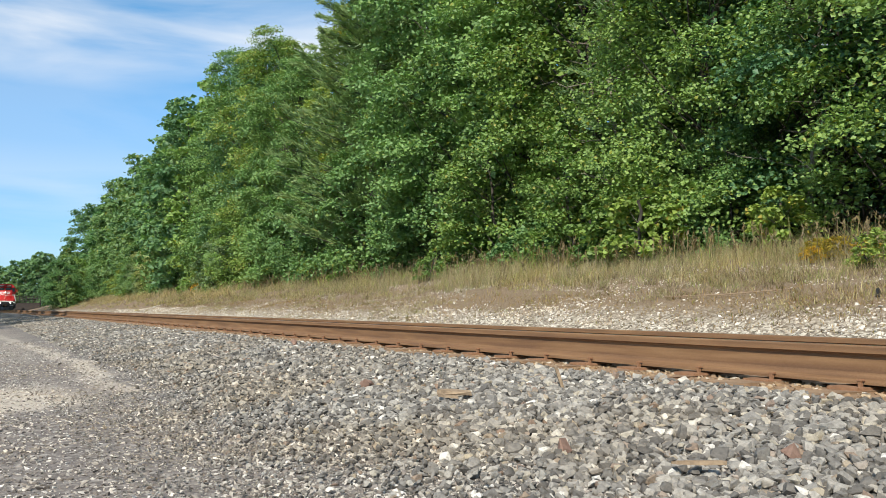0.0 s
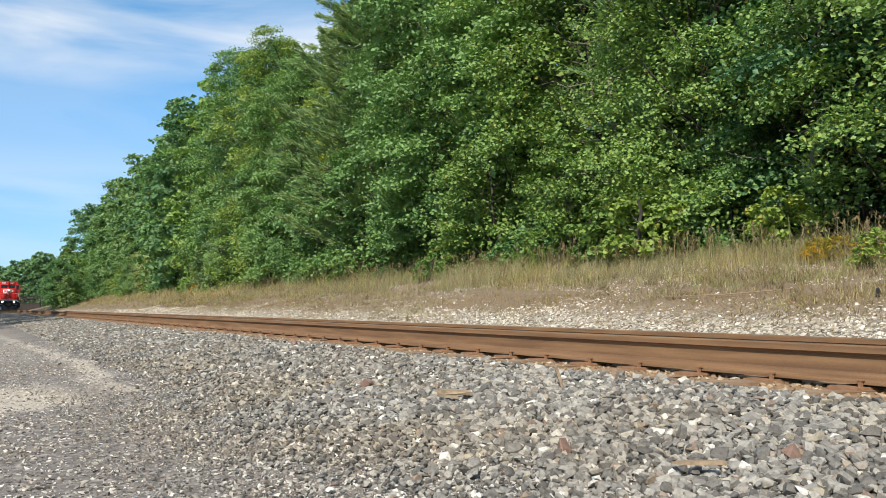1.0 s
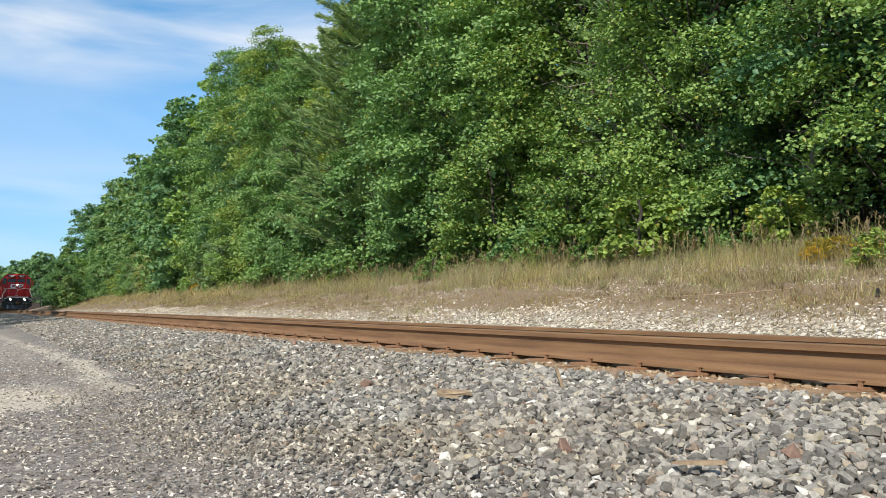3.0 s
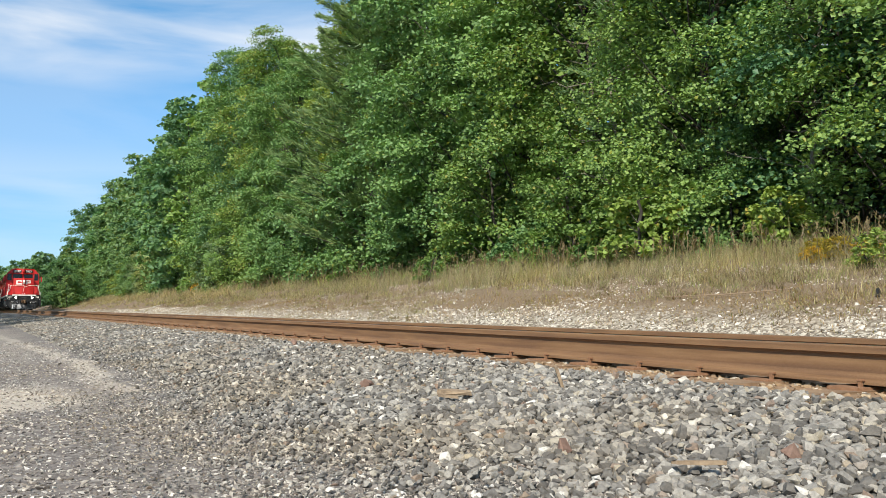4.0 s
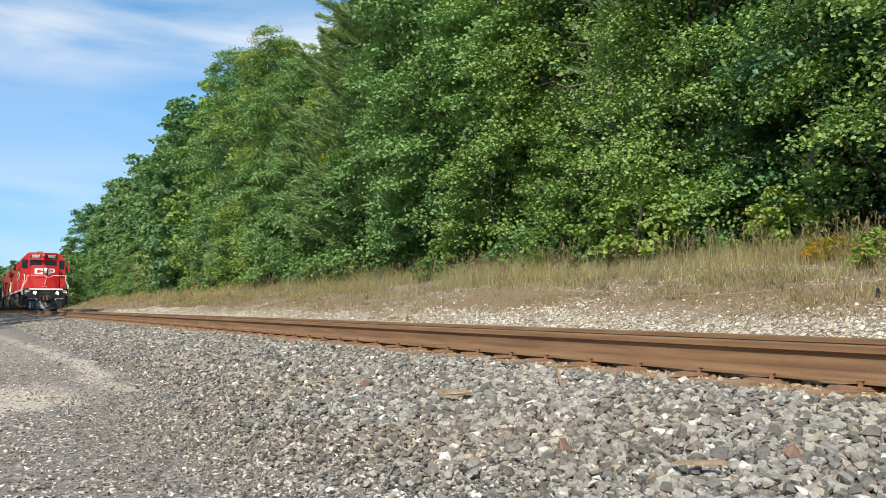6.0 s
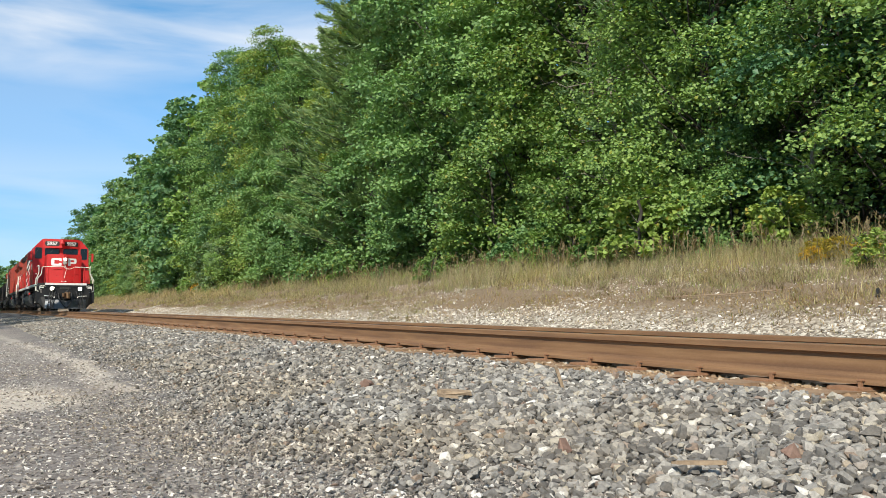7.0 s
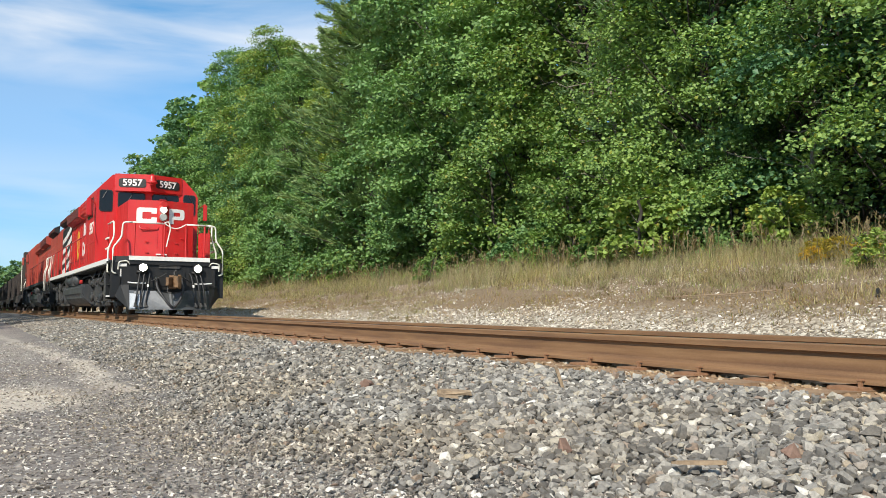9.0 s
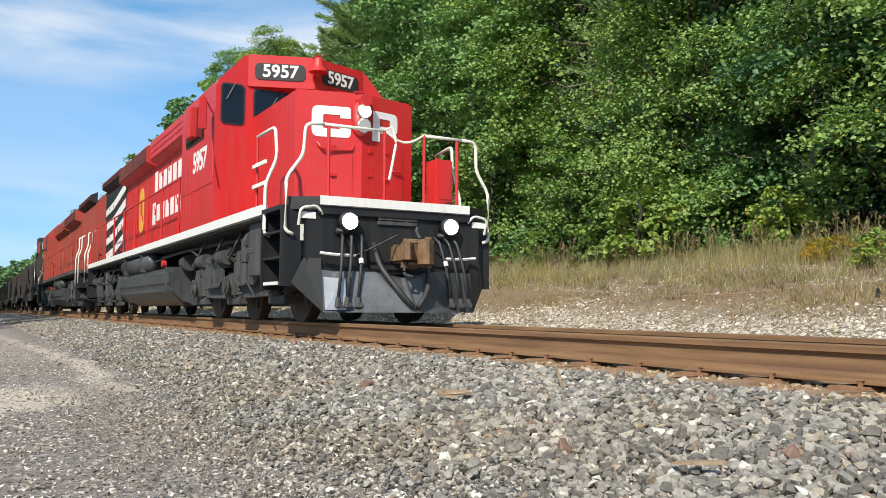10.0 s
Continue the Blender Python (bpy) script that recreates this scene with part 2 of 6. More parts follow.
# ---- mesh tools ----
def raw_mesh(name, verts, faces, mats, index=None):
    """A mesh from numpy arrays; faces all have the same number of corners."""
    me = bpy.data.meshes.new(name)
    n, k = faces.shape
    me.vertices.add(len(verts))
    me.vertices.foreach_set("co", np.asarray(verts, np.float32).ravel())
    me.loops.add(n * k)
    me.loops.foreach_set("vertex_index", faces.astype(np.int32).ravel())
    me.polygons.add(n)
    me.polygons.foreach_set("loop_start", np.arange(0, n * k, k, dtype=np.int32))
    if index is not None:
        me.polygons.foreach_set("material_index", np.asarray(index, np.int32))
    me.update(calc_edges=True)
    me.polygons.foreach_set("use_smooth", np.zeros(n, bool))
    for mm in mats:
        me.materials.append(mm)
    return me


def part(name, bm, material, parent=None, label="", smooth=False):
    me = bpy.data.meshes.new(name)
    bmesh.ops.recalc_face_normals(bm, faces=bm.faces)
    for f in bm.faces:
        f.smooth = smooth
    bm.to_mesh(me)
    bm.free()
    for mm in material if isinstance(material, (list, tuple)) else [material]:
        me.materials.append(mm)
    ob = new(name, me)
    ob.parent = parent
    if label:
        tagged(ob, label)
    return ob


def box(bm, x0, x1, y0, y1, z0, z1, bev=0.0):
    before = set(bm.verts)
    r = bmesh.ops.create_cube(bm, size=1.0, matrix=Matrix.Translation(((x0 + x1) / 2, (y0 + y1) / 2, (z0 + z1) / 2)) @ Matrix.Diagonal((abs(x1 - x0), abs(y1 - y0), abs(z1 - z0), 1)))
    if bev:
        es = list({e for v in r["verts"] for e in v.link_edges})
        bmesh.ops.bevel(bm, geom=es, offset=bev, segments=2, affect="EDGES")
    return [v for v in bm.verts if v not in before]


def cyl(bm, p0, p1, r, seg=12, r2=None):
    p0, p1 = Vector(p0), Vector(p1)
    d = p1 - p0
    m = Matrix.Translation((p0 + p1) / 2) @ d.to_track_quat("Z", "Y").to_matrix().to_4x4()
    bmesh.ops.create_cone(bm, cap_ends=True, segments=seg, radius1=r, radius2=r if r2 is None else r2, depth=d.length, matrix=m)


def prism(bm, poly, axis, a, b):
    """A polygon of 2D points, drawn out along an axis from a to b. axis y: points are (x, z); x: (y, z); z: (x, y)."""
    put = {"y": lambda p, t: (p[0], t, p[1]), "x": lambda p, t: (t, p[0], p[1]), "z": lambda p, t: (p[0], p[1], t)}[axis]
    lo = [bm.verts.new(put(p, a)) for p in poly]
    hi = [bm.verts.new(put(p, b)) for p in poly]
    bm.faces.new(lo)
    bm.faces.new(hi[::-1])
    n = len(poly)
    for i in range(n):
        bm.faces.new((lo[i], lo[(i + 1) % n], hi[(i + 1) % n], hi[i]))


def tube(bm, pts, r, seg=8, bend=0.06):
    """A round bar along points, with its corners rounded."""
    pts = [Vector(p) for p in pts]
    path = [pts[0]]
    for a, b, c in zip(pts, pts[1:], pts[2:]):
        u, v = a - b, c - b
        k = min(bend, u.length * 0.45, v.length * 0.45)
        u.normalize(), v.normalize()
        s, e = b + u * k, b + v * k
        for i in range(5):
            t = i / 4
            path.append(s * (1 - t) ** 2 + b * 2 * t * (1 - t) + e * t * t)
    path.append(pts[-1])
    rings = []
    for i, p in enumerate(path):
        d = (path[min(i + 1, len(path) - 1)] - path[max(i - 1, 0)]).normalized()
        q = d.to_track_quat("Z", "Y").to_matrix()
        rings.append([bm.verts.new(p + q @ Vector((r * math.cos(6.28318 * j / seg), r * math.sin(6.28318 * j / seg), 0))) for j in range(seg)])
    for A, B in zip(rings, rings[1:]):
        for j in range(seg):
            bm.faces.new((A[j], A[(j + 1) % seg], B[(j + 1) % seg], B[j]))
    bm.faces.new(rings[0][::-1])
    bm.faces.new(rings[-1])


def track_y(x):
    """Sideways drift of the track, which bends slightly far out."""
    s = max(0.0, -x - 20.8)
    return 3.2155e-5 * s * s


def track_z(x):
    """Gentle fall of the line far out."""
    s = max(0.0, min(300.0, -x) - 20.0)
    return -2.3e-5 * s * s


TRACK = 4.79
GAUGE = 0.77

# ---- ground ----
PROFILE = [(-2500, -0.6), (-60, -0.6), (-12, -0.5), (-3, -0.47), (0.7, -0.45), (1.15, -0.43), (2.2, -0.345), (3.1, -0.262), (3.4, -0.232), (3.65, -0.222), (6.1, -0.230), (6.6, -0.265),
           (7.6, -0.42), (8.2, -0.34), (9.2, 0.03), (10.0, 0.24), (11.5, 0.62), (13.2, 1.05), (14.6, 1.35), (17, 1.7), (22, 2.4), (30, 4.2), (42, 7.5), (120, 14.0), (2500, 16.0)]


def ground_z(x, y):
    ys, zs = [q[0] for q in PROFILE], [q[1] for q in PROFILE]
    yy = y - track_y(x)
    z = float(np.interp(yy, ys, zs)) + track_z(x)
    z += max(0.0, min(1.0, (x + 75) / 35)) * float(np.interp(yy, [22, 32, 45, 70, 300], [0, 2.2, 6.5, 11, 12]))
    rough = 0.0 if yy < 6.9 else min(1.0, (yy - 6.9) / 2)
    return z + rough * 0.16 * noise.noise((x * 0.22, y * 0.3, 3.3)) + 0.02 * noise.noise((x * 1.1, y * 1.1, 0)) * (0.4 + rough)


def make_ground():
    xs = np.unique(np.concatenate([np.linspace(-2500, -260, 12), np.arange(-260, -60, 5.0), np.arange(-60, -12, 1.2), np.arange(-12, 4, 0.4), np.linspace(4, 40, 10), np.linspace(60, 2500, 10)]))
    ys = np.unique(np.concatenate([np.linspace(-2500, -60, 8), np.linspace(-60, -4, 15), np.arange(-4, 1, 0.5), np.arange(0.5, 15, 0.3), np.linspace(15.4, 40, 20), np.linspace(60, 2500, 10)]))
    v = np.array([(x, y, ground_z(x, y)) for x in xs for y in ys])
    nx, ny = len(xs), len(ys)
    i = np.arange((nx - 1))[:, None] * ny + np.arange(ny - 1)[None, :]
    f = np.stack([i, i + ny, i + ny + 1, i + 1], -1).reshape(-1, 4)
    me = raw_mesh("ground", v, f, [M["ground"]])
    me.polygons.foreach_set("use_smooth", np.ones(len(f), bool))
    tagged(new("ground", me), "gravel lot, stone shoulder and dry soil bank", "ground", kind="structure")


make_ground()

# ---- scattered stones ----

def rock_shapes(rng, count, points):
    """Broken stones: the hull of a few points, so that every face is flat and every edge sharp."""
    out = []
    for _ in range(count):
        bm = bmesh.new()
        for _ in range(points):
            v = rng.normal(size=3)
            bm.verts.new(v / np.linalg.norm(v) * rng.uniform(0.8, 1.1))
        r = bmesh.ops.convex_hull(bm, input=bm.verts)
        loose = [v for v in bm.verts if not v.link_faces]
        bmesh.ops.delete(bm, geom=loose, context="VERTS")
        bmesh.ops.triangulate(bm, faces=bm.faces)
        bmesh.ops.recalc_face_normals(bm, faces=bm.faces)
        bm.verts.ensure_lookup_table()
        bm.verts.index_update()
        out.append((np.array([v.co[:] for v in bm.verts]), np.array([[v.index for v in f.verts] for f in bm.faces])))
        bm.free()
    return out


def scatter(name, mat, spots, sizes, label, rng, points=9, flat=0.8, category="gravel"):
    shapes = rock_shapes(rng, 24, points)
    pick = rng.integers(0, len(shapes), len(spots))
    V, F, base = [], [], 0
    for k, (sv, sf) in enumerate(shapes):
        idx = np.where(pick == k)[0]
        n = len(idx)
        if not n:
            continue
        q = rng.normal(size=(n, 4))
        q /= np.linalg.norm(q, axis=1)[:, None]
        w, x, y, z = q.T
        R = np.stack([1 - 2 * (y * y + z * z), 2 * (x * y - z * w), 2 * (x * z + y * w), 2 * (x * y + z * w), 1 - 2 * (x * x + z * z), 2 * (y * z - x * w), 2 * (x * z - y * w), 2 * (y * z + x * w), 1 - 2 * (x * x + y * y)], -1).reshape(n, 3, 3)
        st = rng.uniform(0.5, 1.3, (n, 1, 3)) * sv[None]
        p = np.einsum("nij,nkj->nki", R, st)
        p[:, :, 2] *= flat
        p = p * sizes[idx][:, None, None] + spots[idx][:, None, :]
        V.append(p.reshape(-1, 3))
        F.append((sf[None] + (np.arange(n) * len(sv))[:, None, None] + base).reshape(-1, 3))
        base += n * len(sv)
    me = raw_mesh(name, np.concatenate(V), np.concatenate(F), [mat])
    return tagged(new(name, me), label, category, kind="stuff")


def spots_in(rng, n, x0, x1, y0, y1, power=1.0, lift=0.0):
    x = x1 + (x0 - x1) * rng.random(n) ** power
    y = rng.uniform(y0, y1, n)
    z = np.array([ground_z(a, b) for a, b in zip(x, y)]) + lift
    return np.stack([x, y, z], 1)

def make_stones():
    rng = np.random.default_rng(5)

    def shoulder(n, x0, x1, power):
        a = spots_in(rng, n, x0, x1, 0.55, 3.45, power)
        toe = np.where(a[:, 0] > -5.5, np.clip((a[:, 1] - 0.7) / 1.1, 0.04, 1), np.clip((a[:, 1] - 1.2) / 0.5, 0.02, 1))
        a = a[rng.random(n) < toe]
        size = rng.uniform(0.014, 0.030, len(a)) * np.where(rng.random(len(a)) < 0.07, 1.4, 1)
        size *= np.clip(0.36 + 0.5 * (a[:, 1] - 0.7), 0.34, 1.08)
        a[:, 2] += size * 0.2 + rng.uniform(0, 0.022, len(a))
        return a, size
    # near ballast shoulder: angular grey stones
    a, s = shoulder(13500, -4.6, -0.9, 1.0)
    scatter("ballast_stones", M["stone"], a, s, "loose grey angular ballast stones with pale ones mixed in", rng, 14)
    a, s = shoulder(25000, -14, -4.6, 1.25)
    scatter("ballast_stones", M["stone"], a, s * 1.08, "loose grey angular ballast stones with pale ones mixed in", rng, 9)
    b = spots_in(rng, 15000, -48, -14, 1.3, 3.5, 1.35)
    s = rng.uniform(0.025, 0.048, len(b))
    b[:, 1] += np.array([track_y(x) for x in b[:, 0]])
    scatter("ballast_stones", M["stone"], b, s, "loose grey angular ballast stones beside the rails", rng, 7)
    b = spots_in(rng, 12000, -0.9, 7, 0.9, 3.5, 1.0)
    scatter("ballast_stones", M["stone"], b, rng.uniform(0.016, 0.034, len(b)), "loose grey angular ballast stones beside the rails", rng, 7)
    chips = spots_in(rng, 16000, -6.5, -1.6, 0.5, 3.4, 1.1)
    chips[:, 2] += 0.012
    scatter("ballast_chips", M["stone"], chips, rng.uniform(0.004, 0.011, len(chips)), "small broken chips between the ballast stones", rng, 6)
    toe = spots_in(rng, 15000, -8.0, -1.6, 0.75, 2.3, 1.2)
    toe = toe[rng.random(len(toe)) < np.where(toe[:, 0] < -5.5, np.clip((toe[:, 1] - 1.2) / 0.4, 0, 1), np.clip((toe[:, 1] - 0.7) / 0.6, 0.1, 1))]
    toe[:, 2] += 0.006
    scatter("toe_gravel", M["grit"], toe, rng.uniform(0.007, 0.016, len(toe)), "fine grey-brown gravel at the foot of the ballast", rng, 8)
    # rust-dusted stones along the tie ends
    r = spots_in(rng, 9000, -24, 4, 3.3, 4.1, 1.3)
    scatter("rusty_ballast_stones", M["rusty"], r, rng.uniform(0.010, 0.027, len(r)), "rust-dusted ballast stones along the ties", rng, 8)
    # ballast in the cribs and on the far shoulder
    c = spots_in(rng, 3500, -30, -1, 4.4, 7.3, 1.2)
    scatter("ballast_stones", M["stone"], c, rng.uniform(0.02, 0.04, len(c)), "grey ballast stones between the ties", rng, 7)
    # lot pebbles
    d = spots_in(rng, 44000, -17, -1.8, -0.1, 2.1, 2.2)
    s = 0.004 + 0.0135 * rng.random(len(d)) ** 1.9
    d[:, 2] += s * 0.2
    scatter("lot_pebbles", M["grit"], d, s, "small pebbles pressed into the dark gravel lot", rng, 7, 0.6)
    # pale stones on the far shoulder
    e = spots_in(rng, 34000, -60, -3, 7.4, 11.0, 1.5)
    keep = rng.random(len(e)) < np.clip((10.2 - e[:, 1]) / 0.9 + 1.3 * np.array([noise.noise((q[0] * 0.35, q[1] * 0.6, 1)) for q in e]), 0.04, 1)
    e = e[keep]
    s = rng.uniform(0.018, 0.042, len(e))
    scatter("pale_shoulder_stones", M["pale"], e, s, "pale crushed stones on the bank beyond the rails", rng, 7)
    e = spots_in(rng, 7000, -125, -45, 7.5, 9.8, 1.3)
    e = e[np.array([noise.noise((q[0] * 0.12, q[1] * 0.6, 2)) for q in e]) > -0.12]
    e[:, 1] += np.array([track_y(x) for x in e[:, 0]])
    scatter("pale_shoulder_stones", M["pale"], e, rng.uniform(0.04, 0.085, len(e)), "pale crushed stones further along the bank", rng, 6)
    g = spots_in(rng, 14000, -34, -5, 10.0, 13.4, 1.2)
    g = g[np.array([noise.noise((q[0] * 0.28, q[1] * 0.9, 6)) for q in g]) > 0.05]
    scatter("pale_shoulder_stones", M["pale"], g, rng.uniform(0.012, 0.032, len(g)), "scattered pale stones among the dry grass", rng, 6)


M["rusty"] = stone_mat("rusty_stone", [(0.0, (0.17, 0.11, 0.065)), (0.5, (0.34, 0.23, 0.13)), (0.8, (0.42, 0.33, 0.22)), (1.0, (0.55, 0.5, 0.42))])
make_stones()


# ---- track ----
def make_track():
    track = tagged(new("railway_track"), "single railway track with rusty rails on wooden ties", "track", kind="structure")
    prof = [(-0.075, -0.195), (-0.075, -0.183), (-0.02, -0.163), (-0.009, -0.14), (-0.009, -0.06), (-0.018, -0.046), (-0.038, -0.040), (-0.038, -0.008), (-0.028, 0.0),
            (0.028, 0.0), (0.038, -0.008), (0.038, -0.040), (0.018, -0.046), (0.009, -0.06), (0.009, -0.14), (0.02, -0.163), (0.075, -0.183), (0.075, -0.195)]
    xs = [40, 10, 0, -10, -20, -30, -40, -50, -60, -70, -80, -90, -100, -110, -120, -130, -140, -150, -165, -180, -200, -230, -260]
    for side in (-1, 1):
        bm = bmesh.new()
        rings = [[bm.verts.new((x, TRACK + side * GAUGE + track_y(x) + a, b + track_z(x) - side * 0.009)) for a, b in prof] for x in xs]
        n = len(prof)
        for A, B in zip(rings, rings[1:]):
            for j in range(n):
                f = bm.faces.new((A[j], A[(j + 1) % n], B[(j + 1) % n], B[j]))
                f.material_index = 1 if j == 8 else 0
        bm.faces.new(rings[0])
        bm.faces.new(rings[-1][::-1])
        part("rail", bm, [M["rail"], M["rail_top"]], track, "rust-brown steel rail with a worn grey head")
    rng = random.Random(3)
    ties = []
    for k in range(4):
        bm = bmesh.new()
        box(bm, -0.115, 0.115, -1.3, 1.3, -0.18, 0.0, 0.012)
        for v in bm.verts:
            v.co += Vector((rng.uniform(-0.008, 0.008), rng.uniform(-0.03, 0.03), rng.uniform(-0.008, 0.004)))
        t = part("tie", bm, M["tie"], track)
        ties.append(t.data)
        bpy.data.objects.remove(t)
    bm = bmesh.new()
    box(bm, -0.09, 0.09, -0.17, 0.17, -0.012, 0.008, 0.004)
    t = part("tie_plate", bm, M["plate"], track)
    plate = t.data
    bpy.data.objects.remove(t)
    bm = bmesh.new()
    box(bm, -0.009, 0.009, -0.009, 0.009, 0, 0.03)
    box(bm, -0.017, 0.017, -0.022, 0.013, 0.03, 0.043, 0.004)
    t = part("spike", bm, M["plate"], track)
    spike = t.data
    bpy.data.objects.remove(t)
    for i in range(250):
        x = 3.0 - 0.52 * i + rng.uniform(-0.03, 0.03)
        ty = TRACK + track_y(x)
        o = new("tie", ties[i % 4])
        o.parent, o.location, o.rotation_euler = track, (x, ty + rng.uniform(-0.05, 0.05), -0.208 + track_z(x)), (0, 0, rng.uniform(-0.012, 0.012))
        if x > -70:
            for s in (-1, 1):
                o = new("tie_plate", plate)
                o.parent, o.location = track, (x, ty + s * GAUGE, -0.205 + track_z(x))
        if x > -26:
            for s in (-1, 1):
                for a in (-1, 1):
                    o = new("spike", spike)
                    o.parent = track
                    o.location, o.rotation_euler = (x + a * s * 0.05, ty + s * GAUGE + a * 0.095, -0.20 + track_z(x)), (0, 0, 0 if a > 0 else math.pi)


make_track()


# ---- trees ----
def leaf_quads(rng, cen, up, size, droop=0.25):
    """Folded pointed leaves at points, most of them facing up or out."""
    n = len(cen)
    d = rng.normal(size=(n, 3))
    d[:, 2] = d[:, 2] * 0.35 - droop
    d /= np.linalg.norm(d, axis=1)[:, None]
    nm = up + rng.normal(size=(n, 3)) * 0.45
    w = np.cross(nm, d)
    w /= np.linalg.norm(w, axis=1)[:, None] + 1e-9
    h = np.cross(d, w)
    s = size * rng.uniform(0.65, 1.3, (n, 1))
    a = cen - d * s * 0.5
    c = cen + d * s * 0.5
    b = cen + w * s * 0.42 + h * s * 0.12 - d * s * 0.08
    e = cen - w * s * 0.42 + h * s * 0.12 - d * s * 0.08
    v = np.stack([a, b, c, e], 1).reshape(-1, 3)
    return v, np.arange(n * 4).reshape(-1, 4)


def limb(bm, p0, p1, r0, r1, rng, steps=4, wob=0.08, seg=7):
    p0, p1 = Vector(p0), Vector(p1)
    L = (p1 - p0).length
    pts = [p0.lerp(p1, i / steps) + (Vector(rng.normal(size=3)) * wob * L * 0.25 if 0 < i < steps else Vector()) for i in range(steps + 1)]
    rings = []
    for i, p in enumerate(pts):
        d = (pts[min(i + 1, steps)] - pts[max(i - 1, 0)]).normalized()
        q = d.to_track_quat("Z", "Y").to_matrix()
        r = r0 + (r1 - r0) * i / steps
        rings.append([bm.verts.new(p + q @ Vector((r * math.cos(6.28318 * j / seg), r * math.sin(6.28318 * j / seg), 0))) for j in range(seg)])
    for A, B in zip(rings, rings[1:]):
        for j in range(seg):
            bm.faces.new((A[j], A[(j + 1) % seg], B[(j + 1) % seg], B[j]))
    return pts


def broadleaf(seed, height, radius, lobes, per, size, mat, low=0.04, name="tree", label="", category="tree", twigs=20):
    """A broadleaved tree: tapered trunk, a limb to each bough, and boughs whose upper and outer sides carry tufts of single leaves."""
    rng = np.random.default_rng(seed)
    tree = tagged(new(name), label, category)
    bm = bmesh.new()
    top = height * 0.86
    axis = limb(bm, (0, 0, -0.4), (rng.normal() * 0.4, rng.normal() * 0.4, top), height * 0.012 + 0.03, 0.03, rng, 8, 0.05, 9)
    cen, upv, siz = [], [], []
    side = rng.uniform(0.75, 1.22, 9)
    for i in range(lobes):
        u = low + (0.97 - low) * (i + rng.random()) / lobes
        z = u * height
        a = (i * 2.39996 + rng.normal() * 0.35) % 6.28318
        # width of the crown by height, uneven by side
        wide = radius * (math.sin(math.pi * min(1, 0.16 + 0.78 * u ** 0.9)) ** 0.65) * side[int(a / 6.2832 * 8.99)]
        R = radius * rng.uniform(0.26, 0.42) * (1.0 - 0.3 * u)
        rr = max(0.1 * radius, wide - 0.6 * R) * rng.uniform(0.72, 1.06)
        out = np.array([math.cos(a), math.sin(a), 0.0])
        c = out * rr + np.array([0, 0, z - 0.05 * rr])
        k = min(len(axis) - 1, int(max(0, z - 0.1 * height) / top * (len(axis) - 1)))
        limb(bm, axis[k], tuple(c), 0.0022 * height + 0.008, 0.006, rng, 3, 0.1, 5)
        n = max(2, int(per / twigs))
        for _ in range(twigs):
            d = rng.normal(size=3) + 0.75 * out + np.array([0, 0, 0.55])
            d /= np.linalg.norm(d)
            p = c + d * np.array([R, R, 0.62 * R]) * rng.uniform(0.55, 1.12)
            q = rng.normal(size=(n, 3)) * np.array([0.25, 0.25, 0.10]) * R
            q[:, 2] -= (q @ out) * 0.35
            cen.append(p + q)
            upv.append(np.tile(d * 0.75 + np.array([0, 0, 0.6]), (n, 1)))
            siz.append(np.full((n, 1), size))
        # leaves along the bough inside the crown
        n = max(1, per // 14)
        f = rng.uniform(0.2, 0.9, (n, 1))
        cen.append(np.array([0, 0, z]) * (1 - f) + c * f + rng.normal(size=(n, 3)) * 0.3 * R)
        upv.append(np.tile(np.array([0, 0, 1.0]) + out * 0.4, (n, 1)))
        siz.append(np.full((n, 1), size * 1.7))
    part("trunk", bm, M["bark"], tree, "grey bark trunk and limbs", True)
    v, f = leaf_quads(rng, np.concatenate(cen), np.concatenate(upv), np.concatenate(siz))
    cr = new("crown", raw_mesh("crown", v, f, [mat]))
    cr.parent = tree
    return tree


